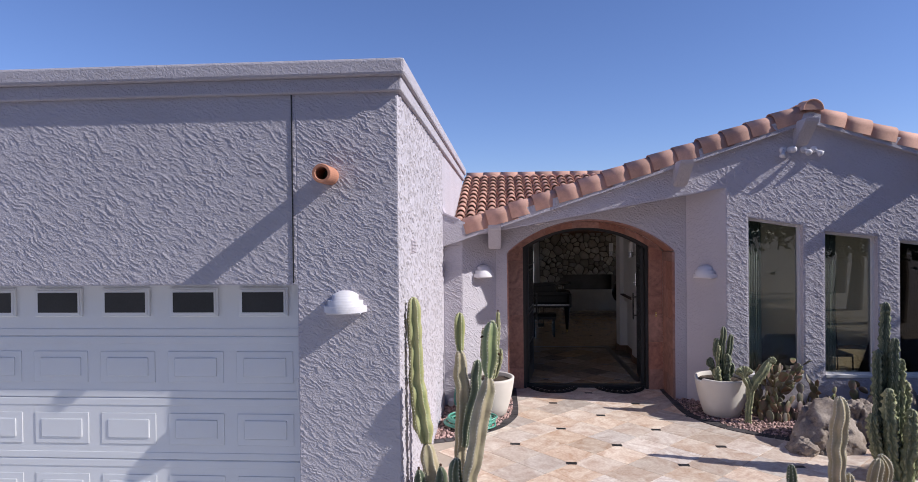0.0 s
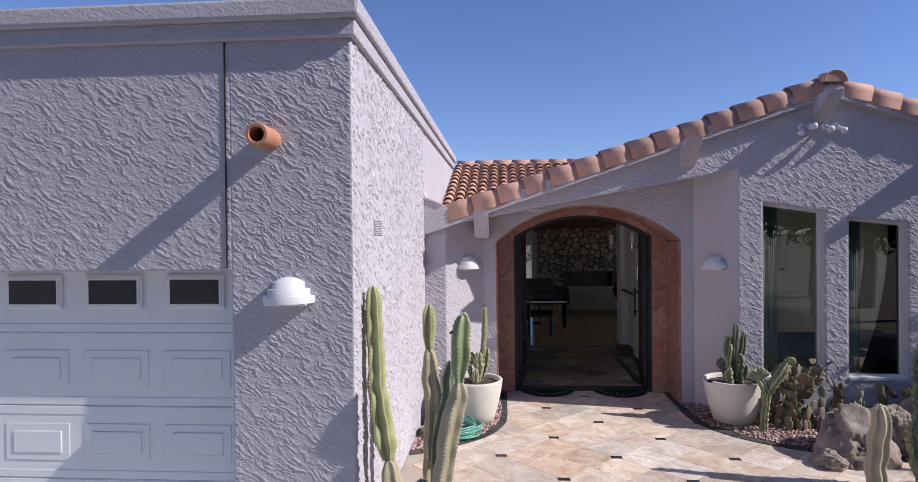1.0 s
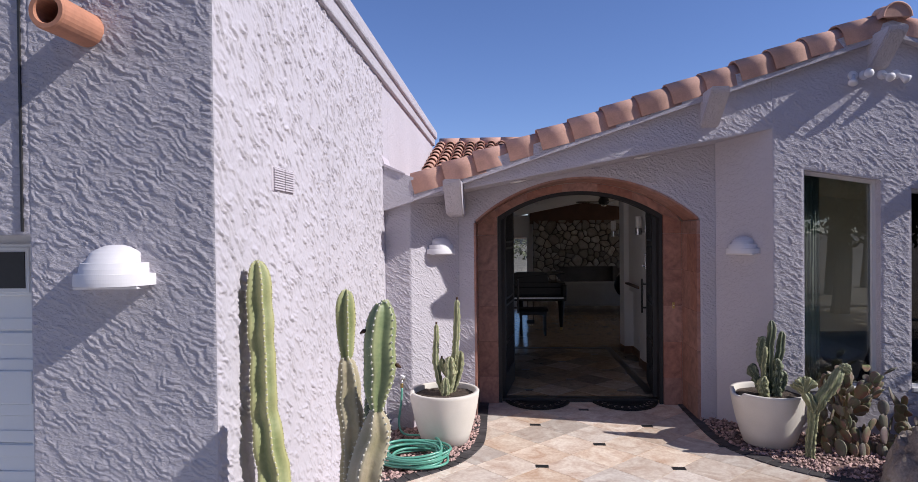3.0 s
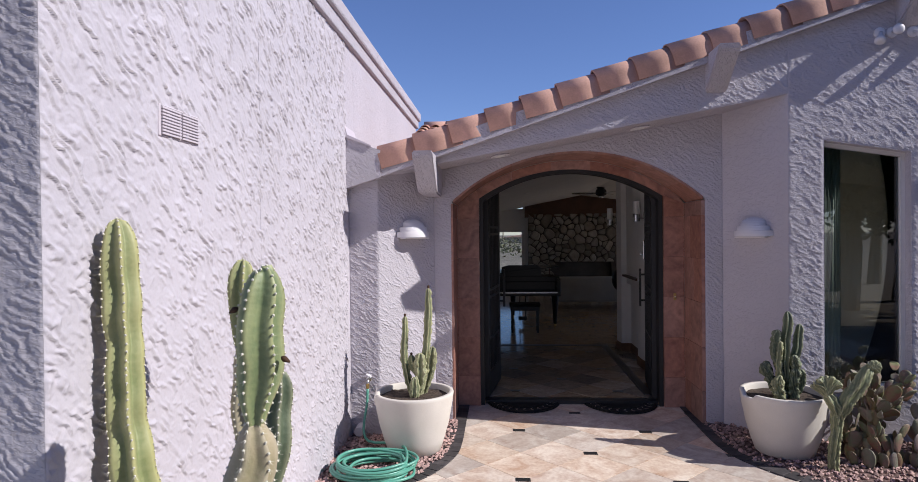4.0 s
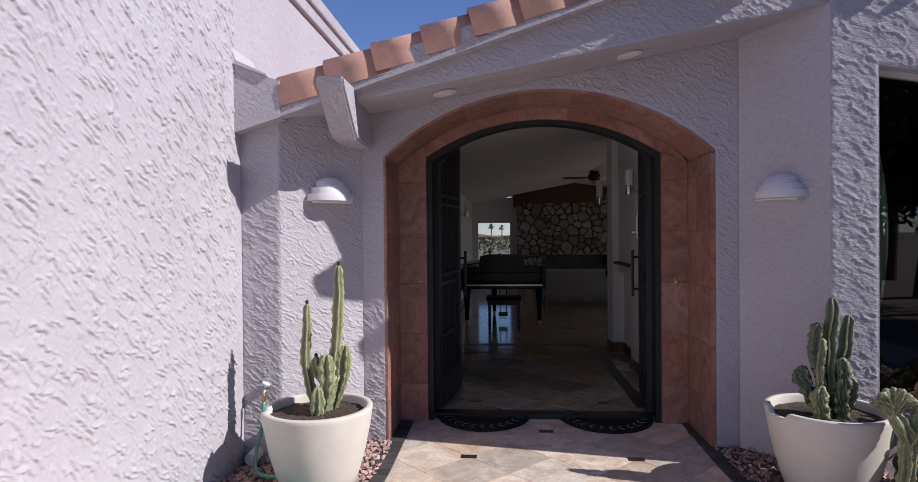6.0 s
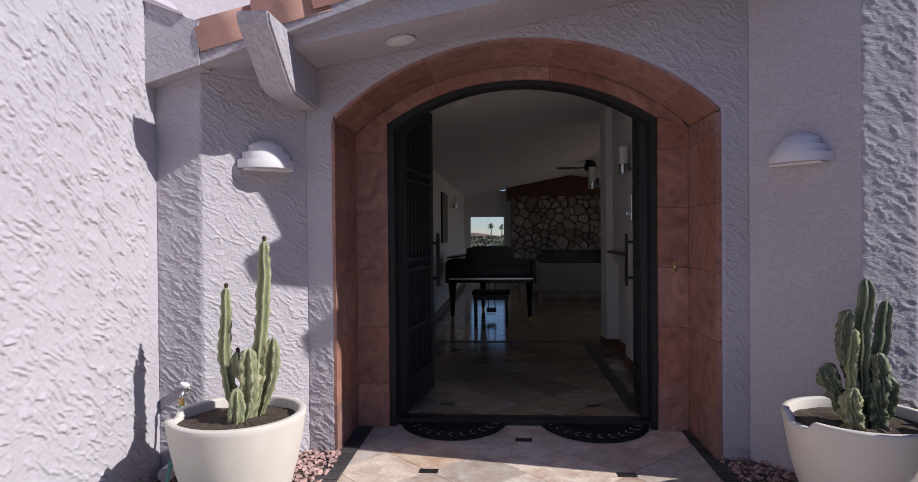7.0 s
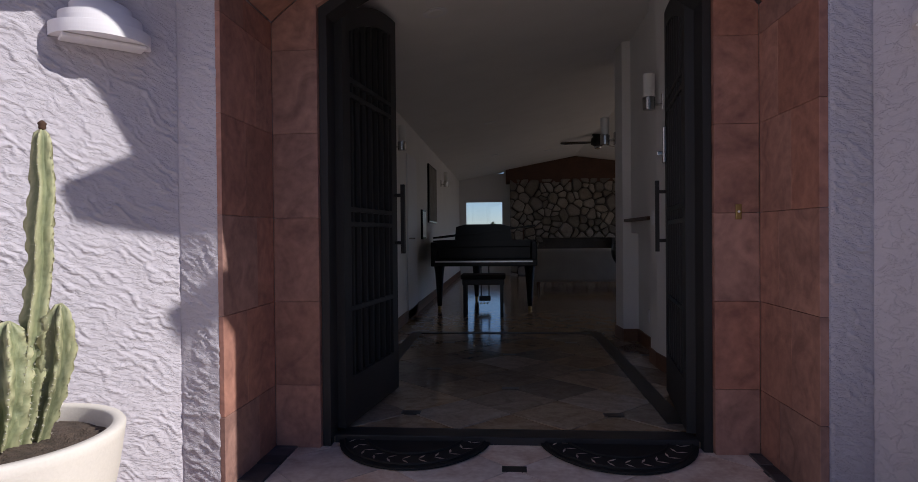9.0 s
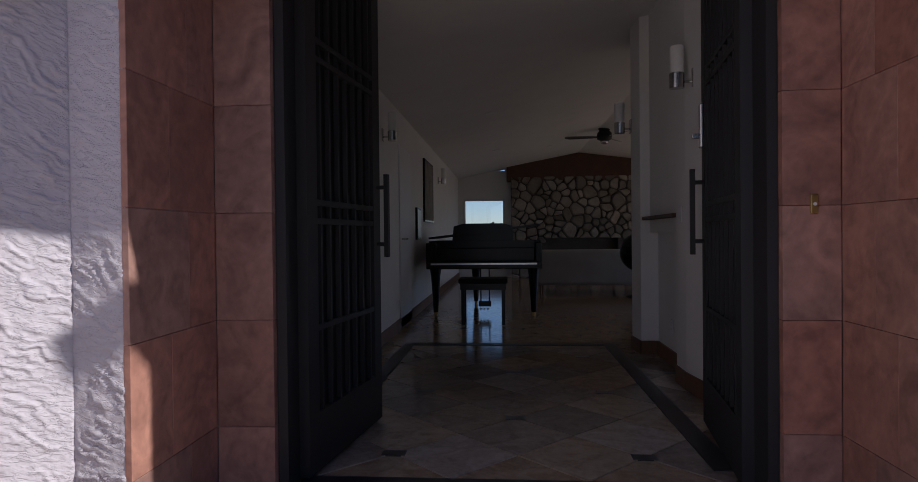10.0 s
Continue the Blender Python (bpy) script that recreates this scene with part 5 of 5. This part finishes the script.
for sx, sz, sd in seeds:
    poly = [(X0, Z0), (X1, Z0), (X1, Z1), (X0, Z1)]
    for ox, oz, od in seeds:
        nx, nz = ox - sx, oz - sz
        if (nx, nz) == (0, 0) or nx * nx + nz * nz > 0.8:
            continue
        ln = (nx * nx + nz * nz) ** 0.5
        lim = (ln * ln + 0.25 * (sd * sd - od * od)) / (2 * ln) - rng.uniform(0.006, 0.016)
        nx, nz = nx / ln, nz / ln
        out = []
        for (ax, az), (bx, bz) in zip(poly, poly[1:] + poly[:1]):
            da, db = (ax - sx) * nx + (az - sz) * nz - lim, (bx - sx) * nx + (bz - sz) * nz - lim
            if da <= 0:
                out.append((ax, az))
            if da * db < 0:
                t = da / (da - db)
                out.append((ax + t * (bx - ax), az + t * (bz - az)))
        poly = out
    poly = [q for (ax, az), (bx, bz) in zip(poly, poly[1:] + poly[:1]) for q in ((ax * 0.82 + bx * 0.18, az * 0.82 + bz * 0.18), (ax * 0.18 + bx * 0.82, az * 0.18 + bz * 0.82))]
    if sx > HEARTH[0] - 0.1 and sx < HEARTH[1] + 0.1:
        if sz > HEARTH[3]:
            poly = [(x, max(z, HEARTH[3])) for x, z in poly]
        elif sz < HEARTH[2]:
            poly = [(x, min(z, HEARTH[2])) for x, z in poly]
    if len(poly) < 3 or any(HEARTH[0] < x < HEARTH[1] and HEARTH[2] < z < HEARTH[3] for x, z in poly):
        continue
    bm = bmesh.new()
    dep = rng.uniform(0.03, 0.085)
    tx, tz = rng.uniform(-0.12, 0.12), rng.uniform(-0.12, 0.12)
    loops = [[bm.verts.new((sx + (x - sx) * f, FY - y * (1 + 2 * tx * (x - sx) / sd + 2 * tz * (z - sz) / sd), sz + (z - sz) * f)) for x, z in poly] for f, y in ((1, 0), (0.96, dep * 0.65), (0.78, dep))]
    for a, b in zip(loops, loops[1:]):
        bridge(a, b, bm)
    bm.faces.new(loops[-1])
    bmesh.ops.recalc_face_normals(bm, faces=bm.faces)
    part("stone", bm, "stone", fp)
structure(obj("wood_header", prism([(1.40, 2.32), (1.40, 2.66), (3.1, 2.97), (5.2, 2.70), (5.2, 2.36)], 1, 20.72, 20.99), "wood"), "dark stained wooden gable panel above the stonework", "trim")

# grand piano
pn = empty("grand_piano", 0.385, 13.72, 0.03)
part("key_bed", box(0, 1.44, 0, 0.30, 0.60, 0.70, 0.01), "piano", pn)
part("key_slip", box(0.06, 1.38, -0.012, 0.0, 0.655, 0.675), "chrome", pn, "pale reflective key slip edge")
part("fall_board", box(0.08, 1.36, 0.20, 0.26, 0.69, 0.86, 0.008), "piano", pn)
part("arm", box(0, 0.08, 0.0, 0.30, 0.69, 0.93, 0.012), "piano", pn)
part("arm", box(1.36, 1.44, 0.0, 0.30, 0.69, 0.93, 0.012), "piano", pn)
rim = [(0, 0.28), (1.44, 0.28), (1.44, 0.75), (1.36, 1.0), (1.15, 1.2), (0.95, 1.42), (0.72, 1.58), (0.4, 1.64), (0.12, 1.58), (0, 1.4)]
part("rim", prism(rim, 2, 0.63, 0.95), "piano", pn)
lid = part("lid", prism(rim, 2, 0.0, 0.025), "piano", pn, "half-raised black lid")
lid.matrix_basis = pose(0, 0, 0.975, 0, -6.5, 0)
part("lid_prop", box(1.26, 1.275, 0.5, 0.515, 0.95, 1.12), "wood", pn)
part("music_desk", prism([(0.30, 0.95), (1.10, 0.95), (1.08, 1.14), (0.95, 1.175), (0.45, 1.175), (0.32, 1.14)], 1, 0.36, 0.39), "piano", pn)
for lx, ly in ((0.10, 0.16), (1.34, 0.16), (0.55, 1.42)):
    lg = part("leg", lathe([(0.03, 0.05), (0.034, 0.10), (0.04, 0.2), (0.06, 0.5), (0.075, 0.60), (0.075, 0.62)], 16), "piano", pn, smooth=True)
    lg.matrix_basis = pose(lx, ly, 0)
    part("caster", lathe([(0.022, 0.0), (0.025, 0.03), (0.015, 0.055)], 12), "brass", lg)
ly = part("lyre", box(0.64, 0.80, 0.30, 0.36, 0.10, 0.17, 0.006), "piano", pn)
for x in (0.66, 0.77):
    part("rod", box(x, x + 0.016, 0.32, 0.34, 0.16, 0.63), "piano", ly)
for x in (0.67, 0.715, 0.76):
    part("pedal", box(x - 0.012, x + 0.012, 0.20, 0.31, 0.07, 0.082, 0.003), "brass", ly)
thing(pn, "black lacquered baby grand piano with its lid raised", "piano")
bn = empty("piano_bench", 0.84, 13.05, 0.03)
part("seat", box(0, 0.56, 0, 0.34, 0.47, 0.53, 0.015), "rubber", bn, "dark padded bench seat")
part("apron", box(0.02, 0.54, 0.02, 0.32, 0.40, 0.47), "piano", bn)
for x in (0.03, 0.49):
    for y in (0.03, 0.27):
        part("leg", box(x, x + 0.04, y, y + 0.04, 0.0, 0.40), "piano", bn)
thing(bn, "black piano bench with padded seat", "bench")

# sofa
sf = empty("sofa", 1.90, 16.6, 0.03)
bm = box(0, 1.95, 0, 0.22, 0.16, 0.76, 0.06)
part("back", bm, "fabric", sf, smooth=True)
part("base", box(0.02, 1.93, 0.10, 0.85, 0.16, 0.40, 0.03), "fabric", sf)
for x0, x1 in ((0.0, 0.18), (1.77, 1.95)):
    part("arm", box(x0, x1, 0.05, 0.85, 0.16, 0.60, 0.05), "fabric", sf, smooth=True)
for x0 in (0.19, 0.98):
    part("cushion", box(x0, x0 + 0.77, 0.2, 0.86, 0.40, 0.52, 0.04), "fabric", sf, smooth=True)
for x in (0.1, 1.85):
    for y in (0.08, 0.78):
        part("leg", lathe([(0.012, 0), (0.022, 0.16)], 10), "wood", sf).matrix_basis = pose(x, y, 0)
thing(sf, "low grey upholstered sofa seen from behind", "sofa")
ch = empty("round_chair", 3.55, 16.2, 0.03)
bm = bmesh.new()
bmesh.ops.create_uvsphere(bm, u_segments=24, v_segments=14, radius=0.34)
for v in bm.verts:
    v.co.y *= 0.75 if v.co.y < 0 else 0.25
    v.co.z = v.co.z * 0.95 + 0.72
part("shell", bm, "piano", ch, "glossy dark rounded back", True)
part("post", lathe([(0.03, 0.02), (0.03, 0.42)], 12), "iron", ch)
part("foot", lathe([(0.24, 0), (0.22, 0.02), (0.03, 0.035)], 24), "iron", ch)
thing(ch, "dark rounded swivel chair beside the sofa", "chair")

# ceiling fan
fn = empty("ceiling_fan", 3.19, 17.5, 2.80)
part("rod", lathe([(0.03, 0.12), (0.03, 0.14), (0.11, 0.16), (0.12, 0.20)], 20), "iron", fn)
part("motor", lathe([(0.07, -0.05), (0.13, -0.02), (0.14, 0.04), (0.125, 0.10), (0.09, 0.13), (0.10, 0.16), (0.03, 0.18)], 28), "iron", fn, smooth=True)
part("bowl", lathe([(0.02, -0.11), (0.06, -0.095), (0.085, -0.05)], 20), "chrome", fn, smooth=True)
for k in range(3):
    bm = prism([(0.12, -0.035), (0.22, -0.055), (0.62, -0.075), (0.70, -0.05), (0.72, 0.0), (0.70, 0.05), (0.62, 0.065), (0.22, 0.05), (0.12, 0.03)], 2, 0.0, 0.010)
    bl = part("blade", bm, "chrome", fn, "satin metal fan blade")
    bl.matrix_basis = pose(0, 0, 0.02, 0, 0, 178 + 120 * k) @ pose(0, 0, 0, 14)
thing(fn, "dark three-bladed ceiling fan under a vaulted ceiling", "ceiling fan")


# wall sconces: chrome bracket with an opal glass cylinder, on a wall facing `side`
def sconce(x, y, z, side):
    hold = empty("wall_sconce", x, y, z)
    part("plate", box(min(0, side * 0.012), max(0, side * 0.012), -0.035, 0.035, -0.06, 0.06, 0.003), "chrome", hold)
    part("arm", tube([(0, 0, -0.02), (side * 0.10, 0, -0.02)], 0.009, 8), "chrome", hold)
    part("cup", lathe([(0.045, -0.06), (0.047, 0.03), (0.045, 0.035)], 20), "chrome", hold).matrix_basis = pose(side * 0.10, 0, 0)
    part("shade", lathe([(0.042, 0.03), (0.044, 0.20), (0.04, 0.205)], 20), "opal", hold).matrix_basis = pose(side * 0.10, 0, 0)
    return thing(hold, "chrome wall sconce with white cylinder glass", "wall sconce", "hall sconces")


for a in ((2.58, 10.10, 2.03, -1), (2.50, 11.64, 2.0, -1), (0.22, 11.9, 2.02, 1), (0.22, 16.6, 2.0, 1)):
    sconce(*a)
# ledge over the alcove
structure(obj("ledge", box(2.53, 2.60, 10.42, 11.38, 1.165, 1.192, 0.006), "wood"), "thin dark wooden ledge over the hall alcove", "shelf")


def plate(x, y, z, side, h=0.115):
    hold = empty("wall_plate", x, y, z)
    part("cover", box(min(0, side * 0.008), max(0, side * 0.008), -0.037, 0.037, -h / 2, h / 2, 0.003), "white", hold)
    for dz in (-0.022, 0.022):
        part("socket", box(min(0, side * 0.011), max(0, side * 0.011), -0.012, 0.012, dz - 0.012, dz + 0.012, 0.002), "frame", hold)
    return thing(hold, "white plastic socket plate on the wall", "wall plate", "hall wall plates")


plate(2.555, 10.31, 1.18, -1)
plate(2.665, 10.95, 0.33, -1)
plate(0.22, 12.6, 0.33, 1)


def picture(y0, y1, z0, z1, material, label):
    hold = empty("picture", 0.22, (y0 + y1) / 2, (z0 + z1) / 2)
    a, b = (y1 - y0) / 2, (z1 - z0) / 2
    part("frame", box(0, 0.03, -a, a, -b, b, 0.006), "piano", hold)
    part("sheet", box(0.03, 0.033, -a + 0.03, a - 0.03, -b + 0.03, b - 0.03), material, hold)
    return thing(hold, label, "picture", "pictures in the hall")


picture(13.95, 14.3, 1.0, 1.42, "opal", "small dark-framed picture with white mount on wall")
picture(14.7, 15.7, 1.25, 2.15, "stone", "large framed painting on the hall wall")
dr = structure(empty("door_2"), "closed white interior door in the hall", "door")
part("leaf", box(0.22, 0.235, 12.75, 13.5, 0.04, 2.05, 0.003), "white", dr)
part("lever", tube([(0.235, 12.85, 1.02), (0.28, 12.85, 1.02), (0.28, 12.97, 1.02)], 0.009, 8), "chrome", dr)

for x, y in ((0.95, 9.6), (1.95, 9.6), (1.2, 14.0), (1.2, 17.5), (2.3, 18.5)):
    zc = 2.40 + (x - 0.06) * 0.1908
    d = empty("ceiling_downlight")
    d.matrix_basis = pose(x, y, zc, 0, -10.8, 0)
    part("ring", lathe([(0.085, 0.0), (0.088, -0.006), (0.062, -0.008)], 24), "white", d)
    part("lens", lathe([(0.06, -0.004), (0.05, -0.010)], 20), "opal", d)
    thing(d, "white recessed ceiling light, switched off", "downlight", "hall downlights")

# front room behind the tall windows
ir = empty("iron_chair", 4.95, 8.35, 0.03)
for x in (0, 0.4):
    part("leg", tube([(x, 0.4, 0), (x, 0.42, 0.5), (x, 0.5, 1.25)], 0.011, 8), "iron", ir)
    part("leg", tube([(x, 0, 0), (x, 0, 0.5)], 0.011, 8), "iron", ir)
part("seat", box(-0.01, 0.41, -0.01, 0.42, 0.5, 0.54, 0.012), "fabric", ir)
for z in (0.95, 1.08, 1.24):
    part("back_rail", tube([(0, 0.40 + 0.08 * z, z), (0.2, 0.43 + 0.08 * z, z + 0.02), (0.4, 0.40 + 0.08 * z, z)], 0.009, 8), "iron", ir)
thing(ir, "black iron chair inside the front window", "chair")

am = empty("armchair", 4.45, 9.15, 0.03)
part("base", box(0, 0.80, 0, 0.78, 0.12, 0.42, 0.05), "cream", am, smooth=True)
part("back", box(0.0, 0.80, -0.06, 0.16, 0.15, 0.70, 0.06), "cream", am, smooth=True)
for x in (0.0, 0.64):
    part("arm", box(x, x + 0.16, 0.08, 0.78, 0.15, 0.58, 0.06), "cream", am, smooth=True)
for x in (0.06, 0.70):
    for y in (0.04, 0.70):
        part("leg", lathe([(0.016, 0), (0.026, 0.13)], 10), "wood", am).matrix_basis = pose(x, y, 0)
thing(am, "cream upholstered armchair inside the front window", "armchair")

# ---------------------------------------------------------------- floors, piece by piece
HALF = 0.2875


def diamonds(name_parent, x0, x1, y0, y1, ox, oy, z, thick, material, keep=lambda x, y: True):
    first = None
    i0, i1 = int((x0 - ox) / HALF) - 1, int((x1 - ox) / HALF) + 1
    j0, j1 = int((y0 - oy) / HALF) - 1, int((y1 - oy) / HALF) + 1
    h = HALF - 0.0035
    for i in range(i0, i1 + 1):
        for j in range(j0, j1 + 1):
            x, y = ox + HALF * i, oy + HALF * j
            if (i + j) % 2 == 0 or not (x0 <= x <= x1 and y0 <= y <= y1 and keep(x, y)):
                continue
            m = pose(x, y, z)
            if first is None:
                first = part("tile", prism([(h, 0), (0, h), (-h, 0), (0, -h)], 2, -thick, 0), material, name_parent)
                first.matrix_basis = m
            else:
                share("tile", first, name_parent, m)
    dot = None
    for i in range(i0, i1 + 1):
        for j in range(j0, j1 + 1):
            x, y = ox + HALF * i, oy + HALF * j
            if i % 2 or j % 2 or ((i + j) // 2) % 2 or not (x0 <= x <= x1 and y0 <= y <= y1 and keep(x, y)):
                continue
            m = pose(x, y, z + 0.0015)
            if dot is None:
                dot = part("inset", box(-0.056, 0.056, -0.033, 0.033, -0.006, 0), "dark", name_parent, "small black stone inset")
                dot.matrix_basis = m
            else:
                share("inset", dot, name_parent, m)


patio = structure(obj("patio", box(-0.65, 6.5, -2.5, 8.49, -0.028, -0.004), "grout"), "cream travertine patio laid in diamonds with black insets", "patio")
diamonds(patio, -0.5, 4.6, 4.0, 8.5, 0.872, 6.487, 0.0, 0.02, "trav", lambda x, y: not (x < 0.0 and y > 7.6) and not (x > 2.9 and y > 7.5))
hall = structure(empty("hall_floor"), "polished stone hall floor laid in diamonds with black insets", "floor")
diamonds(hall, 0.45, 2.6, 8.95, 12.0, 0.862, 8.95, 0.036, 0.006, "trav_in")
structure(obj("floor_border", box(2.27, 2.38, 8.8, 11.75, 0.0, 0.041), "dark"), "black stone border strip in the hall floor", "floor")
structure(obj("floor_border", box(0.42, 0.53, 9.6, 11.75, 0.0, 0.041), "dark"), "black stone border strip in the hall floor", "floor")
structure(obj("floor_border", box(0.42, 2.38, 11.75, 11.86, 0.0, 0.041), "dark"), "black stone border strip in the hall floor", "floor")

edging = structure(empty("brick_edging"), "charcoal brick edging curving round the beds", "edging")
first = None
for path in (LEFT, RIGHT):
    line = [Vector((p[0], p[1], 0)) for p in smooth_line(path, 24)]
    run, step = 0.0, 0.105
    for a, b in zip(line, line[1:]):
        seg = (b - a).length
        while run < seg:
            p = a.lerp(b, run / seg)
            d = b - a
            m = pose(p.x, p.y, 0.010 + random.uniform(-0.0015, 0.0015), 0, 0, math.degrees(math.atan2(d.y, d.x)) + random.uniform(-1.5, 1.5))
            if first is None:
                first = part("brick", box(-0.050, 0.050, -0.078, 0.078, -0.02, 0, 0.003), "brick", edging)
                first.matrix_basis = m
            else:
                share("brick", first, edging, m)
            run += step
        run -= seg


# ---------------------------------------------------------------- troweled stucco coat, in relief
def perlin(x, y, seed):
    """Gradient noise on arrays."""
    rs = np.random.RandomState(seed)
    perm = np.tile(rs.permutation(256), 2)
    ang = rs.uniform(0, 2 * np.pi, 256)
    gx, gy = np.cos(ang), np.sin(ang)
    xi, yi = np.floor(x).astype(int), np.floor(y).astype(int)
    xf, yf = x - xi, y - yi
    fu, fv = xf ** 3 * (xf * (xf * 6 - 15) + 10), yf ** 3 * (yf * (yf * 6 - 15) + 10)

    def corner(dx, dy):
        h = perm[perm[(xi + dx) % 256] + (yi + dy) % 256]
        return gx[h] * (xf - dx) + gy[h] * (yf - dy)
    lo = corner(0, 0) * (1 - fu) + corner(1, 0) * fu
    hi = corner(0, 1) * (1 - fu) + corner(1, 1) * fu
    return (lo * (1 - fv) + hi * fv) * 1.5


def ease(x):
    x = np.clip(x, 0, 1)
    return x * x * (3 - 2 * x)


def relief(u, z, rate=41.0, cover=0.52, slant=35.0, steep=0.13, crumbs=1.0):
    """Height in metres of the trowelled coat: slanting torn lips, steep below and easing off above, over a sandy ground."""
    u = u + 40.0
    c, s = math.cos(radians(slant)), math.sin(radians(slant))
    wu = u + 0.020 * perlin(u * 6, z * 6, 1) + 0.009 * perlin(u * 25, z * 25, 11)
    wz = z + 0.024 * perlin(u * 5, z * 5, 2) + 0.007 * perlin(u * 31, z * 31, 12) + 0.003 * perlin(u * 70, z * 70, 13)
    a, b = wu * c - wz * s, wu * s + wz * c
    p = b * rate + 0.9 * perlin(a * 8, b * 14, 3) + 0.32 * perlin(a * 25, b * 42, 4)
    row = np.floor(p)
    f = p - row
    lip = ease(f / steep) * (1 - ease((f - steep - 0.05) / 0.6))
    strong = np.clip(cover + 1.6 * perlin(a * 9 + 3.1 * row, row * 5.37, 8) + 0.4 * perlin(a * 34, b * 44, 9), 0, 1.2)
    crumb = 0.0013 * perlin(a * 40, b * 60, 14) + 0.0012 * perlin(u * 95, z * 95, 7)
    return 0.0052 * lip * strong + crumbs * (0.0016 * perlin(a * 13, b * 30, 6) + crumb + 0.0022)


def coat(parent, origin, along, out, u0, u1, z0, z1, keep=None, res=0.0065, depth=1.0, shift=0.0, skin="coat", **cut):
    """A skin on an upright wall: u runs along the wall from origin, out is its outward normal."""
    nu, nz = max(int((u1 - u0) / res), 2), max(int((z1 - z0) / res), 2)
    us, zs = np.linspace(u0, u1, nu + 1), np.linspace(z0, z1, nz + 1)
    U, Z = np.meshgrid(us, zs)
    uc, zc = np.meshgrid((us[1:] + us[:-1]) / 2, (zs[1:] + zs[:-1]) / 2)
    ok = np.ones((nz, nu), bool) if keep is None else keep(uc, zc)
    pad = np.zeros((nz + 2, nu + 2))
    pad[1:-1, 1:-1] = ok
    inner = np.minimum.reduce([pad[:-1, :-1], pad[1:, :-1], pad[:-1, 1:], pad[1:, 1:]])
    p2 = np.pad(inner, 1, mode="edge")
    fade = sum(p2[i:i + nz + 1, j:j + nu + 1] for i in range(3) for j in range(3)) / 9 * inner
    H = relief(U + shift, Z, **cut) * depth * fade + 0.0006
    V = np.stack([origin[0] + along[0] * U + out[0] * H, origin[1] + along[1] * U + out[1] * H, Z], -1).reshape(-1, 3)
    idx = np.arange((nz + 1) * (nu + 1)).reshape(nz + 1, nu + 1)
    F = np.stack([idx[:-1, :-1], idx[:-1, 1:], idx[1:, 1:], idx[1:, :-1]], -1)[ok]
    used = np.unique(F)
    remap = np.zeros(len(V), int)
    remap[used] = np.arange(len(used))
    me = bpy.data.meshes.new("stucco_coat")
    me.from_pydata(V[used], [], remap[F])
    me.polygons.foreach_set("use_smooth", [True] * len(me.polygons))
    me.materials.append(M[skin])
    ob = new("stucco_coat", me)
    ob.parent = parent
    return ob


wg, ws, wf, we = (bpy.data.objects[k] for k in ("wall_garage", "wall_garage_side", "wall_front", "wall_entry"))
coat(wg, (0, GY), (1, 0), (0, -1), -1.476, GX, 0.2, 3.545, res=0.0043, depth=0.58, crumbs=1.25)
coat(wg, (0, GY), (1, 0), (0, -1), -4.3, -1.476, 2.016, 3.545, res=0.0058, depth=0.62, crumbs=1.2)
coat(ws, (GX, 0), (0, 1), (1, 0), GY, 7.33, 0.0, 3.545, res=0.0052, depth=2.0, shift=13.0, skin="coat_smooth", rate=31.0, cover=0.46, slant=43, steep=0.20, crumbs=0.5)
coat(ws, (GX, 0), (0, 1), (1, 0), 7.62, 11.8, 2.6, 3.545, res=0.02, shift=13.0)
coat(we, (0, FRONT), (1, 0), (0, -1), GX, -0.39, 0.0, 2.26, depth=0.8, res=0.005, shift=3.0)
d1 = Vector((0.463, BACK - FRONT, 0)).normalized()
coat(we, (-0.39, FRONT), (d1.x, d1.y), (d1.y, -d1.x), 0.0, math.hypot(0.463, BACK - FRONT), 0.0, 2.33, depth=1.1, res=0.0044, shift=7.0, rate=33.0, cover=0.40, slant=38, steep=0.17, crumbs=0.8)
coat(we, (0, BACK), (1, 0), (0, -1), 0.073, 2.808, 0.0, 2.93, depth=1.0, res=0.0065,
     keep=lambda u, z: (z < soffit_z(u)) & ~((np.abs(u - ARC_X) < 1.205) & (z < ARC_Z + np.sqrt(np.maximum((ARC_R + 0.03) ** 2 - (u - ARC_X) ** 2, 0)))))
coat(wf, (0, FRONT), (1, 0), (0, -1), -0.36, 3.2, 2.36, 3.5, depth=1.0, res=0.007, shift=5.0,
     keep=lambda u, z: (z > soffit_z(u) + 0.004) & (z < 2.245 + SLOPE * (u + 0.65) + 0.02))


def wall_keep(u, z):
    ok = z < 2.245 + SLOPE * (np.minimum(u, 2 * RIDGE - u) + 0.65) + 0.02
    for x0, x1, za, zb, sill in WINDOWS:
        ok &= ~((u > x0 - 0.006) & (u < x1 + 0.006) & (z > sill - 0.03) & (z < za + (zb - za) * (u - x0) / (x1 - x0) + 0.006))
    return ok


coat(wf, (0, FRONT), (1, 0), (0, -1), 3.2, 6.4, 0.3, 3.85, depth=1.0, res=0.0085, keep=wall_keep, shift=5.0)
